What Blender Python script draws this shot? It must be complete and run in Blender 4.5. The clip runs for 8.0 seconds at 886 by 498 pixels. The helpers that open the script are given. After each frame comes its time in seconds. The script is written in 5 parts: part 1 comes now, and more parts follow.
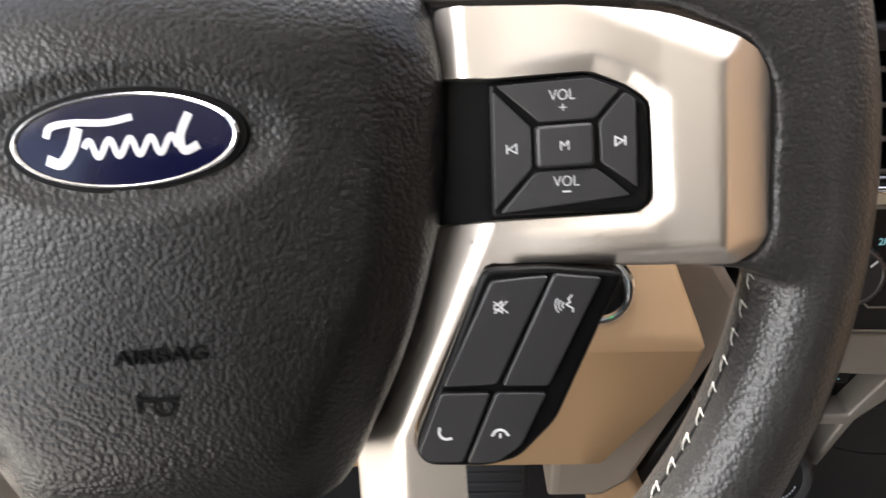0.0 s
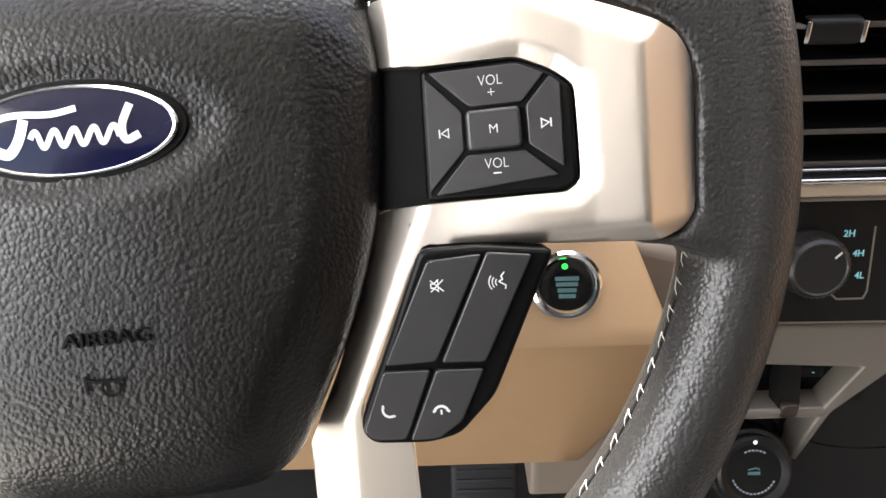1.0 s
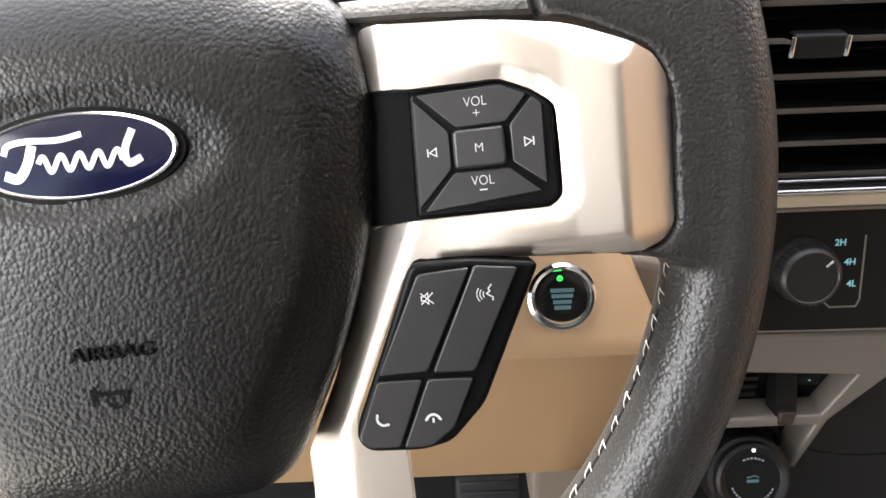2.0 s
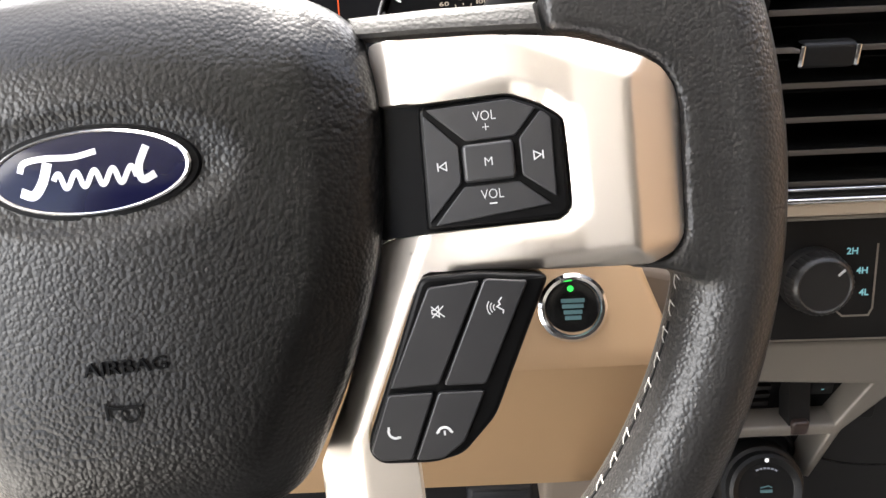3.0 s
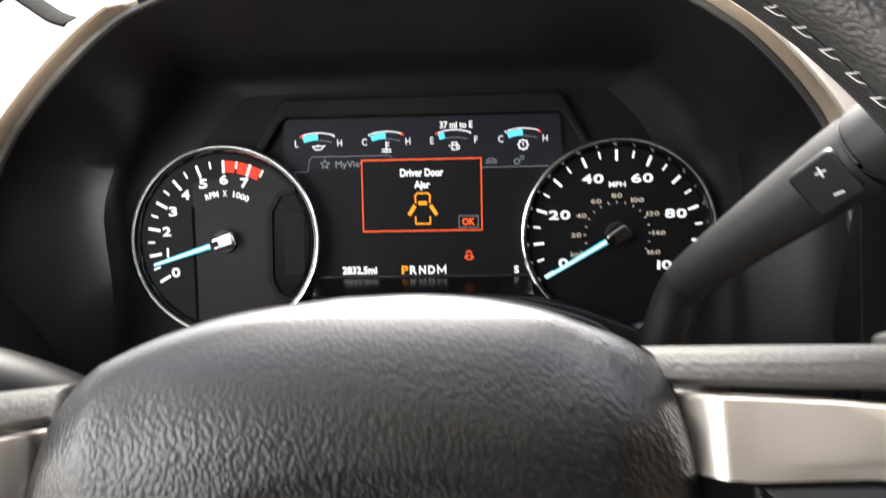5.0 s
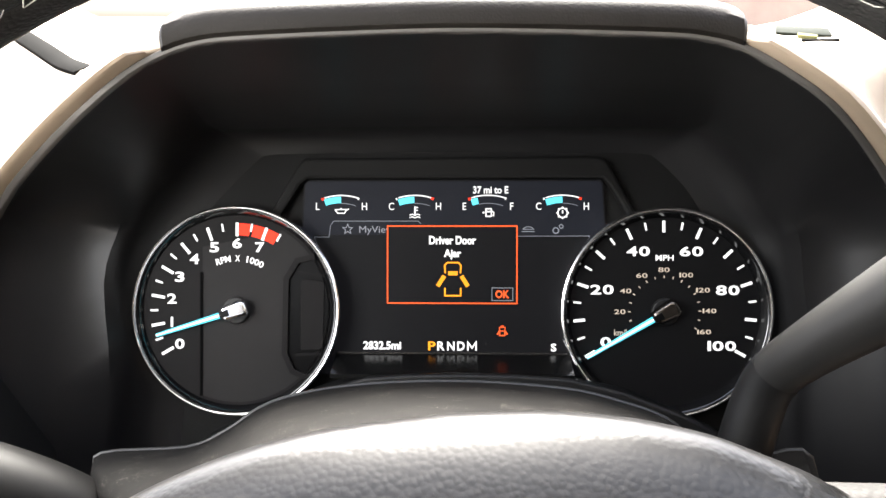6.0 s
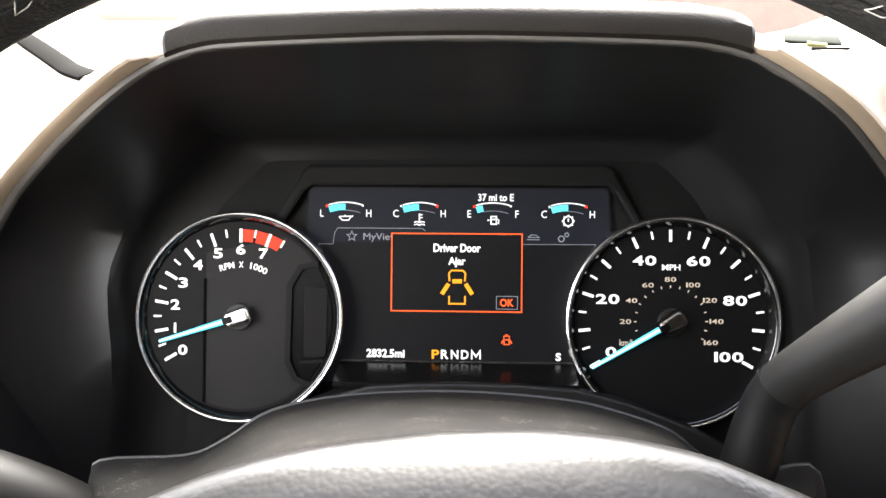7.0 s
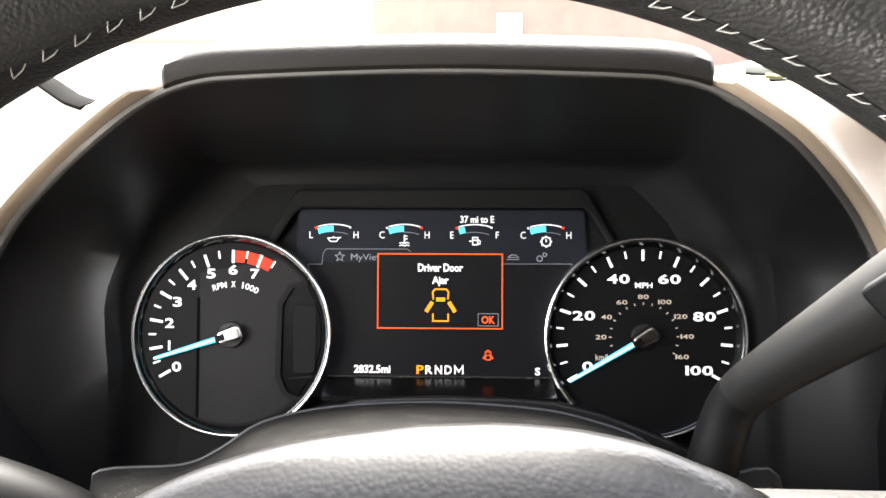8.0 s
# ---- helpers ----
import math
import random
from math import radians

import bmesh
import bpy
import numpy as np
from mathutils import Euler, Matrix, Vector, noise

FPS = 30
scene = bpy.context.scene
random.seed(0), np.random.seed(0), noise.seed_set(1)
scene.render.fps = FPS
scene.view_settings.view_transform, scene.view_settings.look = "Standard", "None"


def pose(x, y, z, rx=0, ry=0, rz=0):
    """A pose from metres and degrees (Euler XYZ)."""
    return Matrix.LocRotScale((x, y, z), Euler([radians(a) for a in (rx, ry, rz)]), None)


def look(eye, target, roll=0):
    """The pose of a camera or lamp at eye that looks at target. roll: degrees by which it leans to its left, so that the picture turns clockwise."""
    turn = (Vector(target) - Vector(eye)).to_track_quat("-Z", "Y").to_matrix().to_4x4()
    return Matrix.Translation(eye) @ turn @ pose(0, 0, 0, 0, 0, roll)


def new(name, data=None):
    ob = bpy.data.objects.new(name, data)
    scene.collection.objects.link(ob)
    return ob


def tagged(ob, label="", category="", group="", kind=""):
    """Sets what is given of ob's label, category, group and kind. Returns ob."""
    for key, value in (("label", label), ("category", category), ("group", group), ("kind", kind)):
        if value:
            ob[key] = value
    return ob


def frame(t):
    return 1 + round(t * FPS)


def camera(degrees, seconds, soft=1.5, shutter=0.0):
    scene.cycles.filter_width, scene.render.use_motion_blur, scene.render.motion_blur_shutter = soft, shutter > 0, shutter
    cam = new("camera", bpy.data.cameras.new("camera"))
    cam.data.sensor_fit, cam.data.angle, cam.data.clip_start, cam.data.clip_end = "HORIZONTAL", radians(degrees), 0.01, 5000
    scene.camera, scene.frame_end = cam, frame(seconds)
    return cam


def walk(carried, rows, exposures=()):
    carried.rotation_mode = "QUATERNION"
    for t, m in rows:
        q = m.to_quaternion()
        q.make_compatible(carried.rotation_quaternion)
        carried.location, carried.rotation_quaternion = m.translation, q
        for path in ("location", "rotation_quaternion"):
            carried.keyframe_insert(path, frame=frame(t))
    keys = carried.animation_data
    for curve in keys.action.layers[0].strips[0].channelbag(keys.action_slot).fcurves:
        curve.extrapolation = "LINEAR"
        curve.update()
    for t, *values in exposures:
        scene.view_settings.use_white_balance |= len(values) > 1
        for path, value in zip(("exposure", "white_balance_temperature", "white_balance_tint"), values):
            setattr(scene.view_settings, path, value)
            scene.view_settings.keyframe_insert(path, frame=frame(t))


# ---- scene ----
cam = camera(60.0, 8.0, shutter=0.4)
PATH = [
    (0, (0.01880, 0.03441, 0.76558), (0.0505, 1.7203, -0.3100), 0.26),
    (0.1, (0.02277, 0.03243, 0.76238), (0.0552, 1.7289, -0.2964), -0.06),
    (0.2, (0.02282, 0.03098, 0.76200), (0.0775, 1.7236, -0.3020), -0.00),
    (0.5, (0.03181, 0.02487, 0.76412), (0.0555, 1.7164, -0.3028), -0.84),
    (1, (0.03686, 0.02209, 0.76099), (0.0617, 1.7326, -0.2752), -1.08),
    (1.5, (0.04044, 0.01727, 0.76323), (0.0619, 1.7383, -0.2554), -1.59),
    (2, (0.04153, 0.01404, 0.76584), (0.0523, 1.7430, -0.2395), -2.06),
    (3.5, (0.04156, 0.01370, 0.76799), (0.0213, 1.7553, -0.2151), -2.89),
    (4, (0.03238, 0.02439, 0.76919), (0.0119, 1.7711, -0.2047), -2.55),
    (4.1, (0.02610, 0.02911, 0.77315), (-0.0109, 1.7866, -0.1808), -2.58),
    (4.2, (0.01734, 0.03406, 0.77865), (-0.0262, 1.7994, -0.1604), -2.17),
    (4.3, (0.00896, 0.03949, 0.78424), (-0.0474, 1.8124, -0.1396), -2.30),
    (4.4, (0.00080, 0.04284, 0.79015), (-0.0645, 1.8241, -0.1170), -2.23),
    (4.5, (-0.00858, 0.04626, 0.79669), (-0.0668, 1.8379, -0.0902), -1.49),
    (4.7, (-0.01832, 0.05682, 0.80579), (-0.0995, 1.8765, -0.0258), -1.61),
    (5, (-0.02711, 0.08332, 0.80935), (-0.1416, 1.9422, 0.0803), -1.45),
    (5.2, (-0.0368, 0.0963, 0.8098), (-0.1501, 1.9722, 0.1281), -1.33),
    (6.3, (-0.06139, 0.12890, 0.80076), (-0.1321, 2.0443, 0.2296), 0.59),
    (6.5, (-0.05526, 0.13116, 0.80227), (-0.1501, 2.0424, 0.2207), 0.54),
    (7, (-0.05661, 0.12723, 0.80328), (-0.1557, 2.0424, 0.2355), 0.38),
    (7.5, (-0.05861, 0.12410, 0.80401), (-0.1478, 2.0501, 0.2726), 0.55),
    (8, (-0.05281, 0.10500, 0.80891), (-0.1216, 2.0364, 0.2943), 0.43),
]
EXPOSURES = [(0, 2.85, 6550, 9), (0.5, 3.1, 6550, 9), (4.3, 3.1, 6550, 9), (5.0, 3.1, 6500, 8), (6.3, 3.4, 6600, 8), (8.0, 3.4, 6600, 8)]
walk(cam, [(t, look(eye, target, roll)) for t, eye, target, roll in PATH], EXPOSURES)

# ---- light ----
world = bpy.data.worlds.new("overcast_sky")
scene.world = world
world.use_nodes = True
wn = world.node_tree.nodes
sky = wn.new("ShaderNodeTexSky")
sky.sky_type = "NISHITA"
sky.sun_disc = False
sky.sun_elevation = radians(51)
sky.sun_rotation = radians(-6)
sky.air_density, sky.dust_density, sky.ozone_density = 0.6, 6.0, 1.0
# cloud takes most of the blue out of the sky
cloud = wn.new("ShaderNodeHueSaturation")
cloud.inputs["Saturation"].default_value = 0.6
world.node_tree.links.new(sky.outputs[0], cloud.inputs["Color"])
world.node_tree.links.new(cloud.outputs[0], wn["Background"].inputs[0])
wn["Background"].inputs[1].default_value = 0.15
sun_data = bpy.data.lights.new("sun", "SUN")
sun_data.energy, sun_data.angle, sun_data.color = 5.0, radians(26), (1.0, 0.96, 0.9)
sun_ob = new("sun", sun_data)
sun_ob.matrix_world = look((-0.25, 2.2, 3.15), (-0.05, 0.25, 0.68))

# sky light through the open doorway at the left
door_data = bpy.data.lights.new("doorway_sky", "AREA")
door_data.shape, door_data.size, door_data.size_y = "RECTANGLE", 0.8, 0.42
door_data.energy, door_data.color = 1.6, (1.0, 0.97, 0.94)
door_ob = new("doorway_sky", door_data)
door_ob.matrix_world = look((-0.80, -0.10, 1.00), (-0.05, 0.2, 0.68))


# ---- mesh helpers ----
mm = 0.001


def part(name, bm, material, parent=None, label="", sharp=0.6):
    """Link a bmesh as one mesh object under a thing or a part."""
    bmesh.ops.recalc_face_normals(bm, faces=bm.faces)
    flat = bm.faces.layers.int.get("flat")
    for f in bm.faces:
        f.smooth = not (flat and f[flat])
    for e in bm.edges:
        if len(e.link_faces) == 2 and e.calc_face_angle(0) > sharp:
            e.smooth = False
    me = bpy.data.meshes.new(name)
    bm.to_mesh(me)
    bm.free()
    me.materials.append(material)
    ob = new(name, me)
    if parent is not None:
        ob.parent = parent
    if label:
        tagged(ob, label)
    return ob


def thing(name, m, label, category, group="", kind=""):
    ob = new(name)
    ob.empty_display_size = 0.02
    ob.matrix_world = m
    return tagged(ob, label, category, group, kind)


def rounded(pts, r, n=4):
    """A polygon with its corners rounded by about r."""
    out = []
    k = len(pts)
    for i in range(k):
        p, a, b = Vector(pts[i]), Vector(pts[i - 1]), Vector(pts[(i + 1) % k])
        da, db = (a - p), (b - p)
        la, lb = min(r, da.length * 0.45), min(r, db.length * 0.45)
        p0, p1 = p + da.normalized() * la, p + db.normalized() * lb
        for j in range(n + 1):
            s = j / n
            out.append(tuple((1 - s) ** 2 * p0 + 2 * s * (1 - s) * p + s * s * p1))
    return out


def plate(pts, depth, bevel=0.0, seg=2, lift=None, both=False):
    """A flat solid: its top outline at z 0, its bottom at -depth, its top rim bevelled, then lifted by lift(x, y)."""
    bm = bmesh.new()
    top = [bm.verts.new((x, y, 0)) for x, y in pts]
    low = [bm.verts.new((x, y, -depth)) for x, y in pts]
    ft = bm.faces.new(top)
    fb = bm.faces.new(low[::-1])
    k = len(pts)
    for i in range(k):
        bm.faces.new((top[i - 1], top[i], low[i], low[i - 1]))
    bmesh.ops.recalc_face_normals(bm, faces=bm.faces)
    if bevel:
        edges = list(ft.edges) + (list(fb.edges) if both else [])
        bmesh.ops.bevel(bm, geom=edges, offset=bevel, segments=seg, profile=0.5, affect="EDGES", clamp_overlap=True)
    bmesh.ops.triangulate(bm, faces=[f for f in bm.faces if len(f.verts) > 4])
    flat = bm.faces.layers.int.new("flat")
    for f in bm.faces:
        f[flat] = int(abs(f.normal.z) > 0.99)
    if lift:
        for v in bm.verts:
            v.co.z += lift(v.co.x, v.co.y)
    return bm


def loft(rings, closed=True, cap_a=False, cap_b=False):
    """Skin over a row of rings with the same count of points."""
    bm = bmesh.new()
    vs = [[bm.verts.new(p) for p in ring] for ring in rings]
    n = len(rings[0])
    for a, b in zip(vs, vs[1:]):
        for i in range(n if closed else n - 1):
            j = (i + 1) % n
            bm.faces.new((a[i], a[j], b[j], b[i]))
    if cap_a:
        bm.faces.new(vs[0][::-1])
    if cap_b:
        bm.faces.new(vs[-1])
    return bm


def merge(*bms):
    """Joins bmeshes that belong to one part."""
    out = bmesh.new()
    for b in bms:
        me = bpy.data.meshes.new("joined")
        b.to_mesh(me)
        b.free()
        out.from_mesh(me)
        bpy.data.meshes.remove(me)
    return out


def moved(bm, m):
    bmesh.ops.transform(bm, matrix=m, verts=bm.verts)
    return bm


def box(x0, x1, y0, y1, z0, z1, bevel=0.0, seg=2):
    bm = bmesh.new()
    bmesh.ops.create_cube(bm, size=1)
    for v in bm.verts:
        v.co = Vector(((x0 + x1) / 2 + v.co.x * (x1 - x0), (y0 + y1) / 2 + v.co.y * (y1 - y0), (z0 + z1) / 2 + v.co.z * (z1 - z0)))
    if bevel:
        bmesh.ops.bevel(bm, geom=list(bm.edges), offset=bevel, segments=seg, profile=0.5, affect="EDGES")
    return bm


def sweep(pts, radii, n=16, squash=1.0, caps=True):
    """A tube through points with a radius at each."""
    P = [Vector(p) for p in pts]
    rings = []
    up = Vector((0, 0, 1))
    for i, p in enumerate(P):
        d = (P[min(i + 1, len(P) - 1)] - P[max(i - 1, 0)]).normalized()
        a = d.cross(up)
        a = a.normalized() if a.length > 1e-4 else Vector((1, 0, 0))
        b = d.cross(a).normalized()
        r = radii[i]
        rings.append([tuple(p + a * (r * math.cos(q)) + b * (r * squash * math.sin(q))) for q in (2 * math.pi * k / n for k in range(n))])
    return loft(rings, True, caps, caps)


def spline(pts, n=8):
    """Points along a smooth curve through pts (each any tuple of numbers)."""
    P = [np.array(p, float) for p in pts]
    P = [2 * P[0] - P[1]] + P + [2 * P[-1] - P[-2]]
    out = []
    for i in range(1, len(P) - 2):
        a, b, c, d = P[i - 1], P[i], P[i + 1], P[i + 2]
        for j in range(n):
            t = j / n
            out.append(tuple(0.5 * (2 * b + (c - a) * t + (2 * a - 5 * b + 4 * c - d) * t * t + (3 * b - 3 * c + d - a) * t ** 3)))
    out.append(tuple(P[-2]))
    return out


def stroke(pts, width, depth=0.0002, closed=False):
    """A flat ribbon along 2D points, as a thin solid on z 0."""
    P = [Vector(p) for p in pts]
    k = len(P)
    left, right = [], []
    for i in range(k):
        a = P[i - 1] if (i or closed) else P[i]
        b = P[(i + 1) % k] if (i < k - 1 or closed) else P[i]
        d1 = (P[i] - a).normalized() if (P[i] - a).length > 1e-9 else None
        d2 = (b - P[i]).normalized() if (b - P[i]).length > 1e-9 else None
        d1, d2 = d1 or d2, d2 or d1
        nrm = Vector((-(d1 + d2).y, (d1 + d2).x))
        nrm = nrm.normalized() if nrm.length > 1e-6 else Vector((-d1.y, d1.x))
        c = max(0.4, nrm.dot(Vector((-d1.y, d1.x))))
        left.append(P[i] + nrm * (width / 2 / c))
        right.append(P[i] - nrm * (width / 2 / c))
    bm = bmesh.new()
    rows = [[bm.verts.new((v.x, v.y, z)) for v in side] for side in (left, right) for z in (depth, 0)]
    lt, lb, rt, rb = rows
    for i in range(k if closed else k - 1):
        j = (i + 1) % k
        for q in ((lt[i], lt[j], rt[j], rt[i]), (lb[i], rb[i], rb[j], lb[j]), (lt[i], lb[i], lb[j], lt[j]), (rt[i], rt[j], rb[j], rb[i])):
            bm.faces.new(q)
    if not closed:
        bm.faces.new((lt[0], rt[0], rb[0], lb[0]))
        bm.faces.new((lt[-1], lb[-1], rb[-1], rt[-1]))
    return bm


def arc(cx, cy, r, a0, a1, n=16):
    return [(cx + r * math.cos(radians(a0 + (a1 - a0) * i / n)), cy + r * math.sin(radians(a0 + (a1 - a0) * i / n))) for i in range(n + 1)]


def lettering(body, size, thick=0.00012, bold=0.0, squeeze=1.0):
    """Built-in lettering as a bmesh, centred on the origin."""
    cu = bpy.data.curves.new("lettering", "FONT")
    cu.body, cu.size, cu.extrude, cu.offset = body, size, thick, bold
    cu.align_x, cu.align_y, cu.resolution_u = "CENTER", "CENTER", 3
    ob = bpy.data.objects.new("lettering", cu)
    scene.collection.objects.link(ob)
    dg = bpy.context.evaluated_depsgraph_get()
    me = bpy.data.meshes.new_from_object(ob.evaluated_get(dg))
    bm = bmesh.new()
    bm.from_mesh(me)
    bpy.data.objects.remove(ob)
    bpy.data.curves.remove(cu)
    bpy.data.meshes.remove(me)
    xs = [v.co.x for v in bm.verts]
    ys = [v.co.y for v in bm.verts]
    if xs:
        off = Vector(((max(xs) + min(xs)) / 2, (max(ys) + min(ys)) / 2, 0))
        for v in bm.verts:
            v.co -= off
            v.co.x *= squeeze
    return bm


def fitted(body, width, height, thick=0.00012, bold=0.0):
    """Lettering of that width and height in mm."""
    bm = lettering(body, 0.01, thick, bold)
    xs, ys = [v.co.x for v in bm.verts], [v.co.y for v in bm.verts]
    kx, ky = width * mm / (max(xs) - min(xs)), height * mm / (max(ys) - min(ys))
    for v in bm.verts:
        v.co.x *= kx
        v.co.y *= ky
    return bm


# ---- materials ----
def material(name, color, rough=0.5, metal=0.0, var=0.12, var_scale=14.0, grain=900.0, bump=0.15, bump_dist=0.0002, coat=0.0, spec=0.5, rough_var=0.1):
    """A surface with stains at a large scale, grain and relief at a small one."""
    m = bpy.data.materials.new(name)
    m.use_nodes = True
    nt = m.node_tree
    nd, ln = nt.nodes, nt.links
    b = nd["Principled BSDF"]
    b.inputs["Metallic"].default_value = metal
    b.inputs["Specular IOR Level"].default_value = spec
    b.inputs["Coat Weight"].default_value = coat
    b.inputs["Coat Roughness"].default_value = 0.08
    co = nd.new("ShaderNodeTexCoord")
    big = nd.new("ShaderNodeTexNoise")
    big.inputs["Scale"].default_value = var_scale
    big.inputs["Detail"].default_value = 5
    ln.new(co.outputs["Object"], big.inputs["Vector"])
    fine = nd.new("ShaderNodeTexNoise")
    fine.inputs["Scale"].default_value = grain
    fine.inputs["Detail"].default_value = 3
    ln.new(co.outputs["Object"], fine.inputs["Vector"])
    mix = nd.new("ShaderNodeMix")
    mix.data_type = "RGBA"
    mix.inputs[6].default_value = (*[c * (1 - var) for c in color], 1)
    mix.inputs[7].default_value = (*[min(1, c * (1 + var)) for c in color], 1)
    ln.new(big.outputs["Fac"], mix.inputs[0])
    ln.new(mix.outputs[2], b.inputs["Base Color"])
    rr = nd.new("ShaderNodeMapRange")
    rr.inputs[3].default_value = max(0.02, rough - rough_var)
    rr.inputs[4].default_value = min(1, rough + rough_var)
    ln.new(big.outputs["Fac"], rr.inputs[0])
    ln.new(rr.outputs[0], b.inputs["Roughness"])
    if bump:
        bp = nd.new("ShaderNodeBump")
        bp.inputs["Strength"].default_value = bump
        bp.inputs["Distance"].default_value = bump_dist
        ln.new(fine.outputs["Fac"], bp.inputs["Height"])
        ln.new(bp.outputs[0], b.inputs["Normal"])
    return m


def leather(name, color, rough, scale, strength, dist=0.0005, stretch=(1, 1, 1), worn=None):
    """Pebbled hide: rounded cells with creases between, wandering by a coarser noise."""
    m = material(name, color, rough, var=0.18, bump=0)
    nt = m.node_tree
    nd, ln = nt.nodes, nt.links
    co = nd.new("ShaderNodeTexCoord")
    mp = nd.new("ShaderNodeMapping")
    mp.inputs["Scale"].default_value = stretch
    ln.new(co.outputs["Object"], mp.inputs["Vector"])
    wob = nd.new("ShaderNodeTexNoise")
    wob.inputs["Scale"].default_value = scale * 0.4
    wob.inputs["Detail"].default_value = 2
    ln.new(mp.outputs[0], wob.inputs["Vector"])
    add = nd.new("ShaderNodeVectorMath")
    add.operation = "MULTIPLY_ADD"
    add.inputs[1].default_value = (0.5 / scale,) * 3
    ln.new(wob.outputs["Color"], add.inputs[0])
    ln.new(mp.outputs[0], add.inputs[2])
    vo = nd.new("ShaderNodeTexVoronoi")
    vo.feature = "SMOOTH_F1"
    vo.inputs["Scale"].default_value = scale
    vo.inputs["Smoothness"].default_value = 0.35
    ln.new(add.outputs[0], vo.inputs["Vector"])
    inv = nd.new("ShaderNodeMath")
    inv.operation = "SUBTRACT"
    inv.inputs[0].default_value = 1.0
    ln.new(vo.outputs["Distance"], inv.inputs[1])
    fine = nd.new("ShaderNodeTexNoise")
    fine.inputs["Scale"].default_value = scale * 3.0
    fine.inputs["Detail"].default_value = 3
    ln.new(mp.outputs[0], fine.inputs["Vector"])
    mixh = nd.new("ShaderNodeMath")
    mixh.operation = "MULTIPLY_ADD"
    mixh.inputs[1].default_value = 0.12
    ln.new(fine.outputs["Fac"], mixh.inputs[0])
    ln.new(inv.outputs[0], mixh.inputs[2])
    bp = nd.new("ShaderNodeBump")
    bp.inputs["Strength"].default_value = strength
    bp.inputs["Distance"].default_value = dist
    if worn:
        # the grain is rubbed smooth towards the top edge
        sep = nd.new("ShaderNodeSeparateXYZ")
        ln.new(co.outputs["Object"], sep.inputs[0])
        rub = nd.new("ShaderNodeMapRange")
        rub.inputs[1].default_value, rub.inputs[2].default_value = worn
        rub.inputs[3].default_value, rub.inputs[4].default_value = strength, strength * 0.2
        ln.new(sep.outputs["Y"], rub.inputs[0])
        ln.new(rub.outputs[0], bp.inputs["Strength"])
    ln.new(mixh.outputs[0], bp.inputs["Height"])
    ln.new(bp.outputs[0], nd["Principled BSDF"].inputs["Normal"])
    return m


def glow(name, color, strength):
    """A lit face of the dials and the display."""
    m = bpy.data.materials.new(name)
    m.use_nodes = True
    b = m.node_tree.nodes["Principled BSDF"]
    b.inputs["Base Color"].default_value = (*[min(0.7, c * 0.5 + 0.003) for c in color], 1)
    b.inputs["Roughness"].default_value = 0.5
    b.inputs["Specular IOR Level"].default_value = 0.1
    b.inputs["Emission Color"].default_value = (*color, 1)
    b.inputs["Emission Strength"].default_value = strength * 0.095
    return m


HIDE = leather("hub_vinyl", (0.0040, 0.0038, 0.0037), 0.34, 720, 0.38, 0.0006, worn=(0.030, 0.052))
HIDE.node_tree.nodes["Principled BSDF"].inputs["Specular IOR Level"].default_value = 0.46
RIM_HIDE = leather("rim_leather", (0.0225, 0.022, 0.0216), 0.32, 780, 0.44, 0.0006)
RIM_HIDE.node_tree.nodes["Principled BSDF"].inputs["Specular IOR Level"].default_value = 0.5
COVER_HIDE = leather("spoke_cover_vinyl", (0.017, 0.0162, 0.015), 0.66, 700, 0.34, 0.0006)
COVER_HIDE.node_tree.nodes["Principled BSDF"].inputs["Specular IOR Level"].default_value = 0.25
SILVER = material("satin_silver_paint", (0.83, 0.77, 0.70), 0.36, 1.0, var=0.04, grain=2500, bump=0.05, rough_var=0.04)
CHROME = material("chrome", (0.82, 0.82, 0.84), 0.09, 1.0, var=0.03, bump=0.0, rough_var=0.04)
BLACK_GLOSS = material("black_gloss_plastic", (0.006, 0.006, 0.006), 0.22, var=0.2, bump=0.04)
BLACK = material("black_satin_plastic", (0.006, 0.006, 0.0063), 0.48, var=0.2, grain=1800, bump=0.12, spec=0.35)
PAD_BLACK = material("pad_black_plastic", (0.0025, 0.0025, 0.0027), 0.32, var=0.2, grain=1800, bump=0.08, spec=0.12)
LEVER_STEM = material("lever_stem_plastic", (0.017, 0.0167, 0.0163), 0.46, var=0.15, grain=1800, bump=0.1, spec=0.3)
LEVER = material("lever_matt_plastic", (0.004, 0.0039, 0.0038), 0.55, var=0.15, grain=1800, bump=0.12, spec=0.15)
BUTTON = material("button_grey_rubber", (0.019, 0.019, 0.0205), 0.33, var=0.12, grain=2600, bump=0.1)
PRINT = material("white_print", (0.55, 0.56, 0.57), 0.5, bump=0, var=0.05)
THREAD = material("white_thread", (0.45, 0.44, 0.41), 0.7, grain=3000, bump=0.3)
BLUE = material("badge_blue_enamel", (0.0032, 0.004, 0.024), 0.12, var=0.1, bump=0.0, coat=0.15, spec=0.3)
BADGE_WHITE = material("badge_silver_white", (0.75, 0.75, 0.80), 0.25, 0.4, bump=0.0, var=0.04)
TAN = material("camel_soft_plastic", (0.40, 0.262, 0.145), 0.55, var=0.07, grain=1400, bump=0.15)
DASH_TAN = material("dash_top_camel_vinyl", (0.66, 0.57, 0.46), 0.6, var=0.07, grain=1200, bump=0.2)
TAUPE = material("taupe_plastic", (0.23, 0.19, 0.155), 0.5, var=0.1, grain=1400, bump=0.15)
